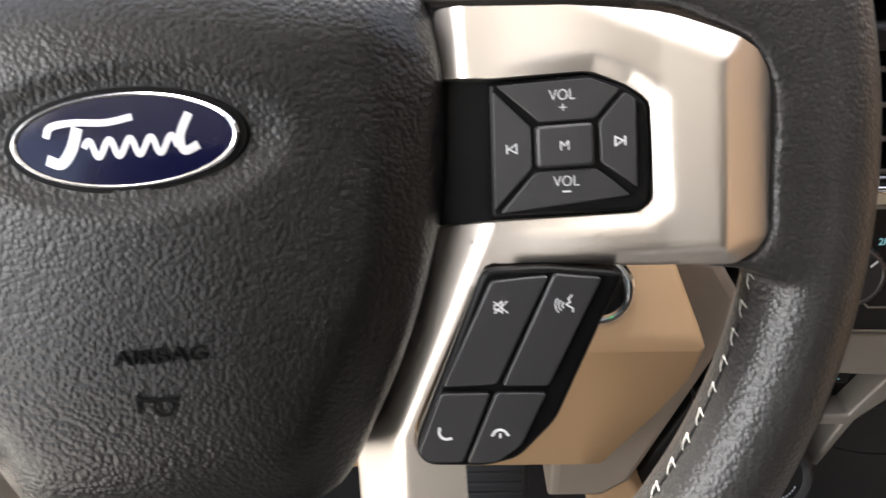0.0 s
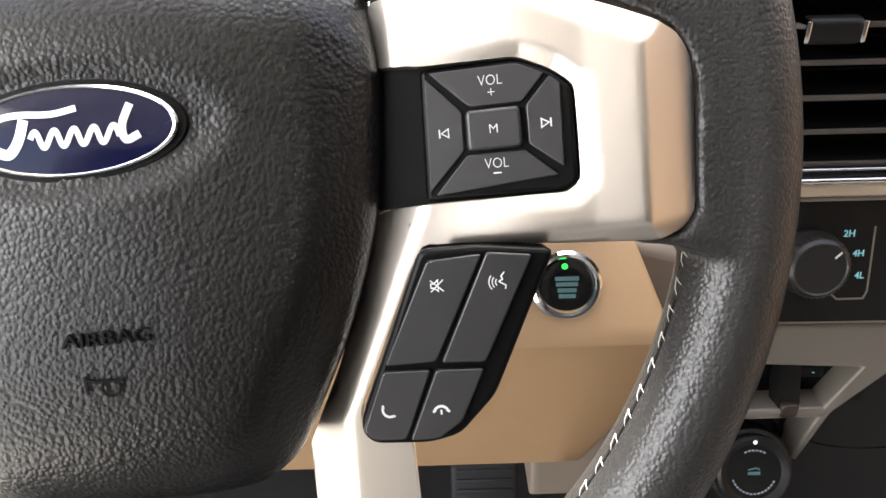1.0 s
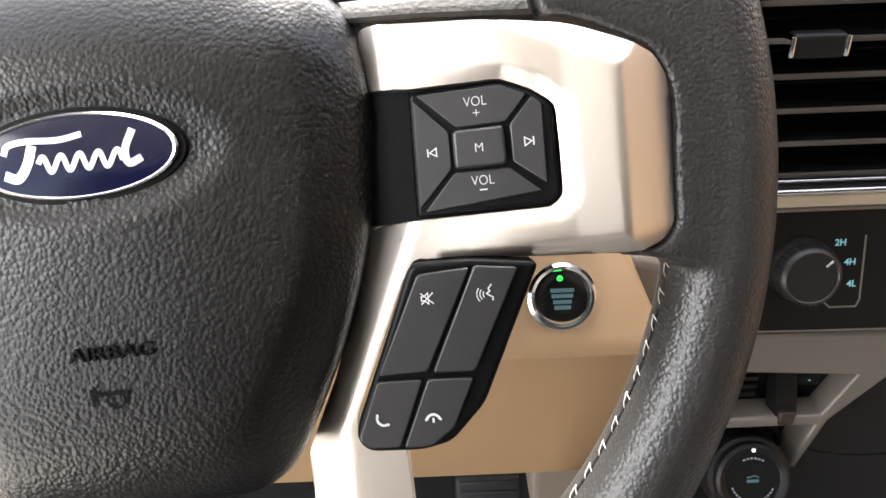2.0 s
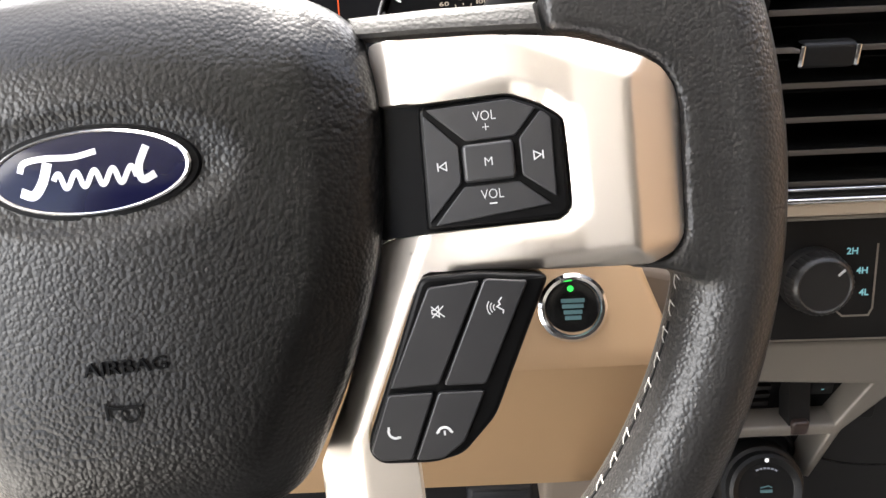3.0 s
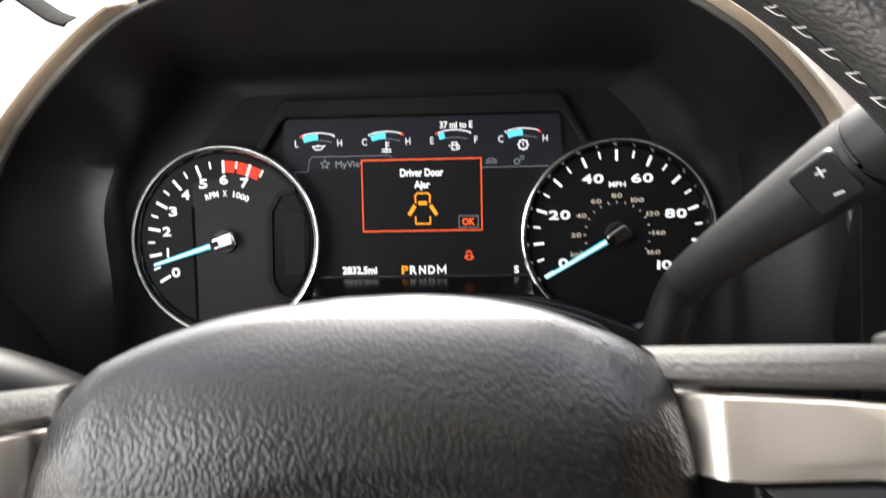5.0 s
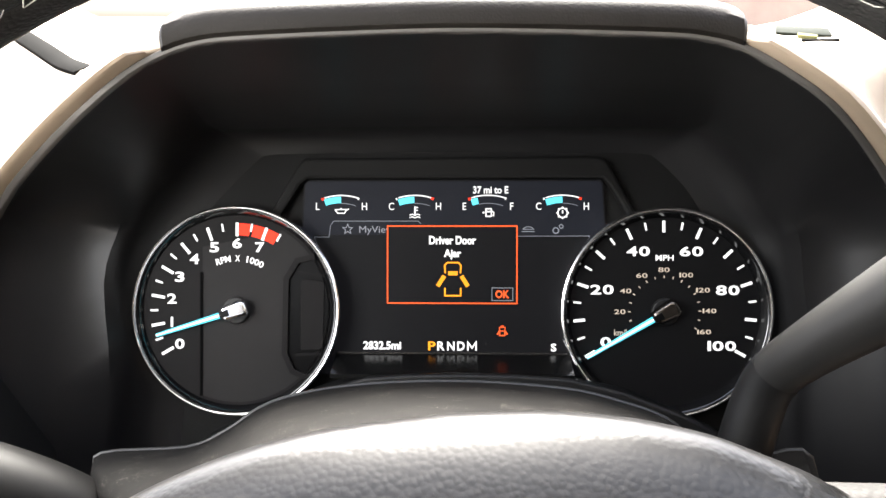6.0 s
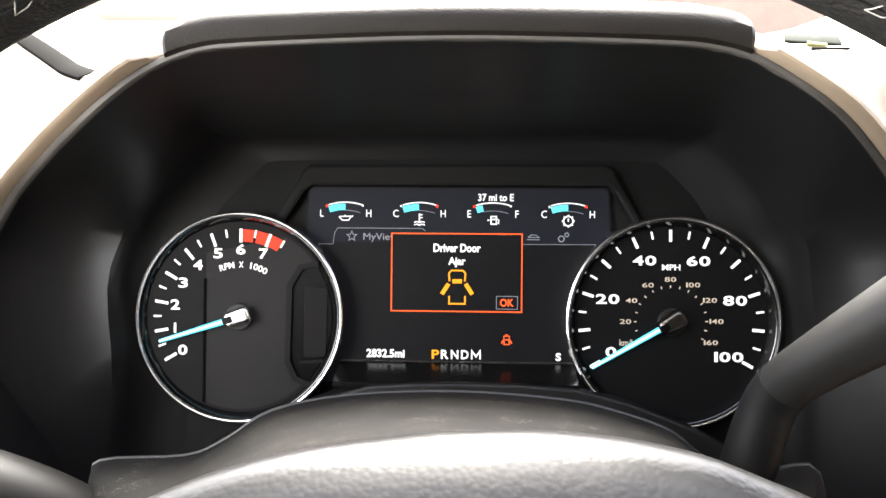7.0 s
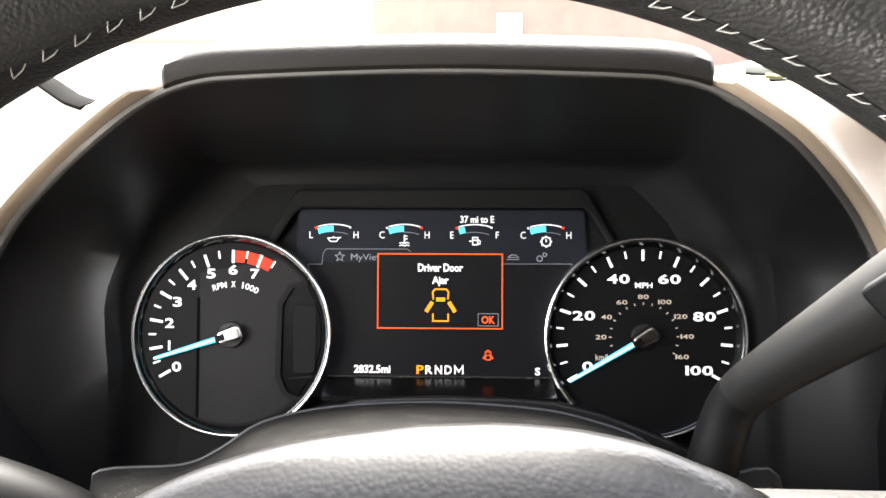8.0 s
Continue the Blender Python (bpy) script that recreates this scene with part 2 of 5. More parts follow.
# the dash top's tan again, darker to put the edge's shade into colour
SHADED_EDGE_TAN = material("shaded_edge_tan", (0.37, 0.295, 0.22), 0.5, var=0.06, grain=1200, bump=0.12)
LIP_GREY = material("hood_lip_grey", (0.085, 0.08, 0.075), 0.5, var=0.06, bump=0.05)
SLOT_BLACK = material("slot_black", (0.003, 0.003, 0.003), 0.8, var=0.1, bump=0.0, spec=0.02)
SLOT_GREEN = material("slot_green_grey", (0.013, 0.0165, 0.0135), 0.7, var=0.3, var_scale=60, bump=0.0, spec=0.05)
SLOT_PALE = material("slot_pale_insert", (0.15, 0.155, 0.075), 0.7, var=0.3, var_scale=80, bump=0.0, spec=0.05)
BEIGE_TRIM = material("beige_trim_plastic", (0.42, 0.35, 0.27), 0.45, var=0.06, bump=0.08)
DARK_HIDE = leather("brow_vinyl", (0.0135, 0.0115, 0.0098), 0.62, 800, 0.5, 0.0002)
DARK_HIDE.node_tree.nodes["Principled BSDF"].inputs["Specular IOR Level"].default_value = 0.22
DULL_SILVER = material("dull_silver_trim", (0.33, 0.30, 0.26), 0.4, 0.6, var=0.06, grain=2500, bump=0.06)
CAVITY = material("cluster_housing_black", (0.0098, 0.0097, 0.0102), 0.38, var=0.15, grain=2200, bump=0.1, spec=0.22)
FACE_BLACK = material("face_black", (0.006, 0.006, 0.006), 0.6, var=0.1, bump=0.0, spec=0.12)
WALL_GLOSS = material("dial_wall_gloss", (0.006, 0.006, 0.0065), 0.1, var=0.1, bump=0.0, rough_var=0.03, spec=0.8)
SILL_GLOSS = material("sill_gloss", (0.004, 0.004, 0.004), 0.22, var=0.1, bump=0.0, rough_var=0.03, spec=0.4)
RING_CHROME = material("ring_chrome", (0.86, 0.86, 0.88), 0.2, 1.0, var=0.03, bump=0.0, rough_var=0.05)
DARK_CHROME = material("dark_chrome", (0.16, 0.145, 0.135), 0.16, 1.0, var=0.06, bump=0.0, rough_var=0.04)
DIAL = material("dial_black", (0.004, 0.004, 0.0045), 0.5, var=0.1, bump=0.0, spec=0.12)
DIAL_PANEL = material("dial_panel_grey", (0.021, 0.0203, 0.0207), 0.5, var=0.12, bump=0.0, spec=0.05)
DIAL_GREY = material("dial_charcoal", (0.011, 0.0105, 0.0108), 0.5, var=0.1, bump=0.0, spec=0.05)
CARPET = material("dark_carpet", (0.02, 0.02, 0.021), 0.95, var=0.3, grain=900, bump=0.8, bump_dist=0.003)
RUBBER = material("pedal_rubber", (0.025, 0.025, 0.026), 0.6, var=0.2)
LINER = material("headliner_cloth", (0.50, 0.485, 0.465), 0.9, var=0.05, grain=700, bump=0.3)
DOOR_PANEL = material("tan_door_panel", (0.22, 0.145, 0.085), 0.7, var=0.08, grain=500, bump=0.3)
SEAT_TAN = material("dark_cabin_panel", (0.022, 0.019, 0.016), 0.8, var=0.08, grain=500, bump=0.3)
BRICK = material("brown_brick", (0.28, 0.205, 0.17), 0.85, var=0.25, var_scale=3, grain=40, bump=0.4, bump_dist=0.004)
ROOF = material("grey_roof_edge", (0.25, 0.24, 0.23), 0.7, var=0.1, var_scale=3, bump=0.0)
WHITE_PAINT = material("white_paint", (0.75, 0.74, 0.72), 0.5, var=0.04, bump=0.0)
CONCRETE = material("pale_concrete", (0.40, 0.39, 0.37), 0.85, var=0.15, var_scale=0.8, grain=30, bump=0.3, bump_dist=0.004)
LIT_WHITE = glow("lit_white", (1.0, 1.0, 1.0), 1.1)
LIT_DIM = glow("lit_dim_white", (0.75, 0.62, 0.50), 0.55)
LIT_GREY = glow("lit_grey", (0.35, 0.37, 0.42), 0.4)
LIT_BLUE = glow("lit_ice_blue", (0.12, 0.75, 0.95), 1.2)
LIT_RED = glow("lit_red", (1.0, 0.05, 0.02), 1.0)
LIT_ORANGE_RED = glow("lit_orange_red", (1.0, 0.13, 0.03), 1.0)
LIT_AMBER = glow("lit_amber", (1.0, 0.36, 0.02), 1.1)
LIT_GREEN = glow("lit_green", (0.05, 1.0, 0.12), 1.5)
LIT_TEAL = glow("lit_teal", (0.25, 0.55, 0.60), 0.8)
DIM_TEAL = glow("dim_teal", (0.16, 0.30, 0.32), 0.10)
SCREEN = glow("display_dark", (0.003, 0.003, 0.004), 1.0)
SCREEN_TOP = glow("display_navy", (0.008, 0.009, 0.0135), 1.0)


# ---- steering wheel ----
TILT_W, ROLL_W = radians(25.0), radians(4.0)
HUB = Vector((-0.058, 0.213, 0.6845))
WHEEL_M = Matrix.Translation(HUB) @ Matrix(((1, 0, 0), (0, math.sin(TILT_W), -math.cos(TILT_W)), (0, math.cos(TILT_W), math.sin(TILT_W)))).to_4x4() @ Matrix.Rotation(ROLL_W, 4, "Z")
COLUMN_M = WHEEL_M @ Matrix.Rotation(-ROLL_W, 4, "Z")


def mmp(pts, side=1):
    """Millimetre points of the wheel's plane; side -1 mirrors them to the other spoke."""
    out = [((x if side > 0 else -3 - x) * mm, y * mm) for x, y in pts]
    return out if side > 0 else out[::-1]


wheel = thing("steering_wheel", WHEEL_M, "black leather steering wheel with silver spokes and white stitching", "steering wheel")

# hub cover: half widths down the height, in mm
HALF = [(58.6, 0), (57.4, 30), (54.2, 54), (50.3, 67), (45.2, 75), (39, 80), (30, 82.3), (18, 83.5), (6, 83.5), (-8, 82), (-28, 79), (-44, 74.5), (-61, 68), (-76, 61), (-91, 53), (-99, 48), (-104, 42), (-107, 32), (-108.5, 0)]
right_side = spline([(58.6, 0), (58.2, 18), (56.4, 33), (54.5, 42), (51.9, 51), (48.2, 59.5), (42.6, 71), (35.5, 78.6), (27, 81.8), (18, 83.3)] + HALF[8:], 5)
left_side = spline([(58.6, 0), (56.6, 26), (52.8, 44), (48, 58), (43, 68), (36, 75), (28, 79.5), (18, 82.3)] + HALF[8:], 5)
hub_line = [(w - 1.5, v) for v, w in right_side] + [(-w - 1.5, v) for v, w in left_side[-2:0:-1]]


def side_edge(y):
    """Half width of the hub where its flanks end, in mm; the flanks run straight up to the top."""
    return float(np.interp(y, FLANK_Y, FLANK_W))


FLANK_Y = [-110, -99, -91, -76, -61, -44, -28, -8, 10, 60]
FLANK_W = [44, 48, 53, 61, 68, 74.5, 79, 82, 83, 80]


def step01(t):
    t = min(1.0, max(0.0, t))
    return t * t * (3 - 2 * t)


def dome(x, y, s):
    """Height of the hub's face in mm; s runs from 0 at the middle to 1 at the edge."""
    h = min(3.0, 1.2 - 0.03 * (y + 5)) if y < -5 else 1.2
    side = step01((abs(x) / 82 - 0.55) / 0.35) * step01((50 - y) / 40) * step01((y + 105) / 40)
    up = step01(y / 40.0)
    s0 = (0.72 - 0.27 * up) * (1 - side) + 0.90 * side
    fall = (15.0 + 2.0 * up) * (1 - side) + 6.0 * side
    t = max(0.0, (s - s0) / (1 - s0))
    h -= fall * (1 - math.sqrt(max(0.0, 1 - t ** 2.1))) + 3.0 * s * s
    # the whole face is gently rounded
    h -= 0.0007 * x * x * step01((60 - y) / 50) + 0.0016 * max(0.0, y) ** 2
    # the flanks fall away past a soft crease
    e = abs(x) - (side_edge(y) - 19)
    h -= 0.42 * (0.5 * (e + math.sqrt(e * e + 4.0))) * (0.45 + 0.55 * step01((y + 105) / 50))
    d = math.sqrt((x / 30.0) ** 2 + (y / 13.2) ** 2)
    q = step01((1.52 - d) / 0.52)
    return h - 2.0 * q


rings = []
N_R = 54
for k in range(N_R + 1):
    s = 1 - (1 - k / N_R) ** 1.35 if k else 0.004
    rings.append([(x * s * mm, ((y + 5) * s - 5) * mm, dome(x * s, (y + 5) * s - 5, s) * mm) for x, y in hub_line])
for drop, grow in ((-25, 1.0), (-30, 0.995), (-40, 0.97), (-48, 0.93)):
    rings.append([(x * grow * mm, ((y + 5) * grow - 5) * mm, drop * mm) for x, y in hub_line])
hub = part("hub_cover", loft(rings, True, True, True), HIDE, wheel, "grained black vinyl airbag cover", sharp=1.2)

# badge: rim, enamel, inner line and a script drawn as plain swashes


def oval(sx, sy, z):
    return [(28.6 * sx * math.cos(a) * mm, 11.8 * sy * math.sin(a) * mm, z * mm) for a in (2 * math.pi * k / 72 for k in range(72))]


badge = part("badge", loft([oval(0.02, 0.02, 1.0), oval(0.4, 0.4, 0.9), oval(0.75, 0.75, 0.65), oval(0.95, 0.94, 0.35), oval(0.965, 0.95, -2)], True, True, False), BLUE, wheel, "dark blue enamel oval badge")
badge.location = (0.0003, 0, 0.0002)
part("badge_rim", loft([oval(0.945, 0.925, 0.1), oval(0.952, 0.935, 0.7), oval(0.975, 0.962, 0.85), oval(1.0, 1.0, 0.4), oval(1.005, 1.01, -2.2)]), CHROME, badge, "polished silver oval border")
part("badge_seat", loft([oval(1.0, 1.0, -2.0), oval(1.0, 1.0, -0.6), oval(1.07, 1.12, -0.6), oval(1.09, 1.15, -2.0)]), PAD_BLACK, wheel)
SWASHES = [
    ([(-19.0, 2.2), (-17.5, 4.8), (-12.0, 5.5), (-4.0, 5.0), (2.6, 6.0)], 1.7),
    ([(-11.0, 4.2), (-13.0, -1.0), (-16.0, -4.4), (-19.4, -3.2)], 2.7),
    ([(x * 0.5 + 0.3 * math.sin(x * 0.62), -1.3 + 2.1 * math.sin(x * 0.62)) for x in range(-20, 27)], 1.5),
    ([(16.4, 6.0), (13.8, 0.6), (14.4, -3.2), (18.0, -2.0)], 2.1),
]
for pts, wd in SWASHES:
    line = spline(pts, 6)
    sw = stroke([(x * 1.02 * mm, (y - 0.3) * 1.0 * mm) for x, y in line], wd * mm, 0.0004)
    for v in sw.verts:
        d2 = (v.co.x / 0.0286) ** 2 + (v.co.y / 0.0118) ** 2
        v.co.z += 0.00085 - 0.0006 * d2
    part("script_swash", sw, BADGE_WHITE, badge)

# moulded lettering and horn sign on the cover
let = moved(lettering("AIRBAG", 0.0056, 0.0004, 0.0), Matrix.Translation((0.0028, -0.0553, 0.0)) @ Matrix.Diagonal((1.25, 1, 1, 1)))
for v in let.verts:
    s = math.hypot(v.co.x / 0.075, (v.co.y + 0.005) / 0.1)
    v.co.z += dome(v.co.x * 1000, v.co.y * 1000, s) * mm + 0.0007
part("moulded_lettering", let, PAD_BLACK, hub)
horn = merge(stroke([(x * mm, y * mm) for x, y in [(-4.2, -65.2), (-4.0, -70.2)]], 0.0008, 0.0004), stroke([(x * mm, y * mm) for x, y in [(-4.0, -66.3), (-1, -67.2), (6.2, -67.0)]], 0.0008, 0.0004),
             stroke([(x * mm + 0.0015, y * mm) for x, y in arc(1, -68.8, 2.4, 150, 400, 14)], 0.0007, 0.0004))
for v in horn.verts:
    v.co.z += dome(v.co.x * 1000, v.co.y * 1000, 0.62) * mm + 0.0007
part("moulded_horn_sign", horn, PAD_BLACK, hub)

# rim with the leather webs that run into the spokes
RIM_R, RIM_A, RIM_W = 197.0, 19.3, -30.0
RIM_X, RIM_Y = -10.0, -9.0
INNER = 0.88  # the inner side is flatter, where the seam runs


def rim_size(p):
    """Middle radius and half thickness of the rim at the angle p; it is fuller at the top and bottom."""
    return RIM_R + 0.9 + 0.9 * math.cos(2 * p), RIM_A - 1.0 - 1.0 * math.cos(2 * p)


rim_rings = []
for k in range(181):
    p = 2 * math.pi * (k % 180) / 180
    big, small = rim_size(p)
    ring = []
    for j in range(28):
        q = 2 * math.pi * j / 28
        rad = big + (small if math.cos(q) > 0 else small * INNER) * math.cos(q)
        ring.append((rad * math.cos(p) * mm, rad * math.sin(p) * mm, (RIM_W + 19.3 * math.sin(q)) * mm))
    rim_rings.append(ring)
rim_bm = loft(rim_rings)
bmesh.ops.remove_doubles(rim_bm, verts=rim_bm.verts, dist=1e-6)
bmesh.ops.translate(rim_bm, verts=rim_bm.verts, vec=(RIM_X * mm, RIM_Y * mm, 0))
webs = []
for side in (1, -1):
    webs.append(moved(plate(mmp([(133, 39.5), (141, 41), (149, 46), (156, 55), (160, 66), (158, 84), (175, 84), (186, 55), (190, 10), (188, -38), (184, -51), (174, -52), (160, -47), (146, -45), (163, -44), (168, -38), (170, 0), (168, 8), (164, 15), (146, 24), (133, 27)], side), 0.026, 0.005, 3), Matrix.Translation((0, 0, -0.0115))))
rim = part("rim", merge(rim_bm, *webs), RIM_HIDE, wheel, "black leather rim")
rm = rim.modifiers.new("blend", "REMESH")
rm.mode, rm.voxel_size, rm.use_smooth_shade = "VOXEL", 0.0012, True
sm = rim.modifiers.new("soften", "SMOOTH")
sm.factor, sm.iterations = 0.5, 30

# stitches along the inner side of the rim
chev = moved(merge(sweep([(-0.0026, -0.0004, 0.0), (-0.001, 0.0003, 0.0006), (0.0022, 0.0012, 0.0003)], [0.00014, 0.00018, 0.00016], 6), sweep([(0.0022, 0.0012, 0.0003), (0.0014, -0.0004, 0.0006), (0.0004, -0.0019, 0.0)], [0.00016, 0.00019, 0.00014], 6)), Matrix.Diagonal((1.08, 1.0, 0.9, 1)))
first = None
phi = radians(10)
count = 130
rnd = random.Random(4)
for k in range(count):
    a = 2 * math.pi * k / count
    deg = math.degrees(a)
    if deg < 17 or deg > 347 or 159 < deg < 198 or 242 < deg < 298:
        continue
    rr, ww = rim_size(a)[0] - (rim_size(a)[1] * INNER + 0.2) * math.cos(phi), RIM_W + 19.5 * math.sin(phi)
    pos = Vector(((rr * math.cos(a) + RIM_X) * mm, (rr * math.sin(a) + RIM_Y) * mm, ww * mm))
    nrm = Vector((-math.cos(phi) * math.cos(a), -math.cos(phi) * math.sin(a), math.sin(phi)))
    tan = Vector((-math.sin(a), math.cos(a), 0))
    bit = nrm.cross(tan)
    m = Matrix((tan, bit, nrm)).transposed().to_4x4()
    m.translation = pos
    m = m @ Matrix.Rotation(rnd.uniform(-0.12, 0.12), 4, "Z")
    if first is None:
        first = part("stitch", chev, THREAD, rim, "white thread stitch")
        st = first
    else:
        st = new("stitch", first.data)
        st.parent = rim
    st.matrix_local = m
# the seam groove that the stitches cross
groove = []
for k in range(241):
    a = 2 * math.pi * k / 240
    deg = math.degrees(a)
    rr, ww = rim_size(a)[0] - (rim_size(a)[1] * INNER - 0.15) * math.cos(phi), RIM_W + 19.2 * math.sin(phi)
    groove.append(((rr * math.cos(a) + RIM_X) * mm, (rr * math.sin(a) + RIM_Y) * mm, ww * mm))
for lo, hi in ((21, 159), (198, 242), (298, 342)):
    pts = [g for k, g in enumerate(groove) if lo <= k * 1.5 <= hi]
    part("seam_piping", sweep(pts, [0.0006] * len(pts), 6), BLACK, rim)


# spokes
PAD = [(93, 8.8), (119.8, 8.8), (128.3, 5.0), (133.8, 0.2), (134, -25.6), (131, -28), (91.6, -28)]


def pad_gap(x, y):
    """How far a place lies outside the control pad's outline, in mm."""
    best = 1e9
    for (ax, ay), (bx, by) in zip(PAD, PAD[1:] + PAD[:1]):
        lx, ly = bx - ax, by - ay
        t = min(1.0, max(0.0, ((x - ax) * lx + (y - ay) * ly) / (lx * lx + ly * ly)))
        best = min(best, math.hypot(x - ax - t * lx, y - ay - t * ly))
    return best


def base_w(x, y):
    """Height of the spokes' face, in metres, at a place in mm."""
    # a bowl round the pad lifts the outer face
    rise = (2.2 * step01((pad_gap(x, y) - 0.2) / 5.0) + 0.11 * max(0.0, min(x, 150) - 137)) * step01((x - 92) / 34) * step01((y + 47) / 10)
    return (-9.5 + 0.12 * (min(x, 165) - 110) + rise - 0.17 * max(0.0, -46 - y)) * mm


# ridge lines of the spoke: two ends, the way it falls, and how steeply
CREASES = [((125, 20), (150, 8), (0.43, 0.9), 0.55), ((150.5, 8), (149.5, -36), (1, 0.02), 0.85), ((148, -37.5), (100, -37.5), (0, -1), 0.9), ((88, 30), (88, 9), (-1, 0), 1.1), ((88, -40), (63, -92), (-0.9, 0.43), 0.9), ((63, -92), (60, -160), (-1, 0.04), 0.8)]
REACH = [(108, 170, 0, 40), (140, 170, -50, 20), (98, 170, -50, -30), (70, 92, 6, 40), (40, 92, -110, -26), (40, 70, -170, -90)]


def spoke_drop(x, y):
    d = 0.0
    for ((ax, ay), (bx, by), (nx, ny), slope), (x0, x1, y0, y1) in zip(CREASES, REACH):
        lx, ly = bx - ax, by - ay
        ln = math.hypot(lx, ly)
        px, py = -ly / ln, lx / ln
        if px * nx + py * ny < 0:
            px, py = -px, -py
        off = (x - ax) * px + (y - ay) * py
        if off > 0 and x0 <= x <= x1 and y0 <= y <= y1:
            off = off * off / 8 if off < 4 else off - 2
            d = max(d, min(off, 22) * slope)
    return d


SPOKE = [(80, 29.5), (114, 26.5), (138, 23.2), (143, 21.5), (164.5, 12), (169, 6), (170, -2), (168, -37), (164, -42), (155, -44.5), (129, -43), (104, -40.5), (89, -40), (85.5, -46), (65.5, -89), (65, -95), (68.5, -99.5), (80, -100.5), (80, -160), (44, -160), (46, -104), (60, -76), (71, -48), (76, -31), (84, -29.5), (92, -28.8), (131, -28.6), (134.6, -25.5), (134.8, -13), (134.6, 0.6), (128.5, 5.4), (119.5, 9.6), (93, 9.6), (80, 11)]


def spoke_bezel(side):
    bm = bmesh.new()
    pts = mmp(rounded(SPOKE, 2.0, 2), 1)
    bm.faces.new([bm.verts.new((x, y, 0)) for x, y in pts])
    bmesh.ops.triangulate(bm, faces=bm.faces)
    for (ax, ay), (bx, by), out, slope in CREASES:
        nrm = Vector((by - ay, -(bx - ax), 0)).normalized()
        if nrm.x * out[0] + nrm.y * out[1] < 0:
            nrm = -nrm
        for k in (0.0, 0.8, 1.6, 2.4, 3.2, 4.0):
            p = Vector((ax, ay, 0)) * mm + nrm * (k * mm)
            bmesh.ops.bisect_plane(bm, geom=bm.verts[:] + bm.edges[:] + bm.faces[:], plane_co=p, plane_no=nrm)
    for gx in [48 + 4 * k for k in range(9)] + [84 + 1.5 * k for k in range(56)]:
        bmesh.ops.bisect_plane(bm, geom=bm.verts[:] + bm.edges[:] + bm.faces[:], plane_co=(gx * mm, 0, 0), plane_no=(1, 0, 0))
    for gy in [-156 + 4 * k for k in range(27)] + [-48 + 1.5 * k for k in range(52)]:
        bmesh.ops.bisect_plane(bm, geom=bm.verts[:] + bm.edges[:] + bm.faces[:], plane_co=(0, gy * mm, 0), plane_no=(0, 1, 0))
    bmesh.ops.remove_doubles(bm, verts=bm.verts, dist=0.0002)
    rim_e = [e for e in bm.edges if len(e.link_faces) == 1]
    geo = bmesh.ops.extrude_edge_only(bm, edges=rim_e)["geom"]
    skirt = [v for v in geo if isinstance(v, bmesh.types.BMVert)]
    skirt_set = set(skirt)
    for v in bm.verts:
        x, y = v.co.x * 1000, v.co.y * 1000
        v.co.z = base_w(x, y) - spoke_drop(x, y) * mm - (0.012 if v in skirt_set else 0)
        if side < 0:
            v.co.x = -0.003 - v.co.x
    return bm


def facing_w(x, y):
    return (-10.5 + 0.2 * (x - 110)) * mm


def pack_w(x, y):
    return (-6.0 + 0.08 * (y + 51) + 0.15 * (x - 100)) * mm


def lifted(fun, side, extra=0.0):
    return lambda x, y: fun((x if side > 0 else -0.003 - x) * 1000, y * 1000) + extra


def icon(name, bm, x, y, fun, extra, parent, turn=0.0):
    bm = moved(bm, Matrix.Translation((x * mm, y * mm, 0)) @ Matrix.Rotation(turn, 4, "Z"))
    for v in bm.verts:
        v.co.z += fun(v.co.x * 1000, v.co.y * 1000) + extra
    return part(name, bm, PRINT, parent)


PAD_BUTTONS = {
    "volume_up_button": [(95.2, 7.6), (119.4, 7.6), (126.6, 4.2), (120.2, -2.9), (106.0, -2.9)],
    "next_button": [(127.9, 3.4), (130.6, 1.2), (130.2, -21.6), (121.2, -14.4), (121.2, -3.9)],
    "previous_button": [(94.2, 6.2), (103.6, -4.0), (103.4, -14.8), (92.9, -25.6)],
    "volume_down_button": [(104.2, -16.0), (120.0, -16.0), (128.6, -23.6), (94.4, -26.6)],
}
PACK = [(88, -40.8), (105, -40.8), (125.5, -43.4), (118.5, -58), (106, -85), (95, -96.5), (86, -98.8), (69, -98.4), (65.6, -94.5), (66.6, -89), (77, -66)]
PACK_BUTTONS = {
    "mute_button": [(90.0, -44.0), (105.3, -43.2), (90.0, -73.4), (75.0, -73.8)],
    "voice_button": [(106.6, -42.8), (119.0, -44.4), (104.0, -74.2), (91.4, -73.9)],
    "answer_button": [(74.2, -75.6), (88.2, -75.8), (79.2, -96.6), (69.4, -96.6), (66.6, -93.4)],
    "hang_up_button": [(89.6, -75.8), (103.4, -76.2), (95.8, -91.6), (88.6, -96.8), (80.2, -97.0)],
}
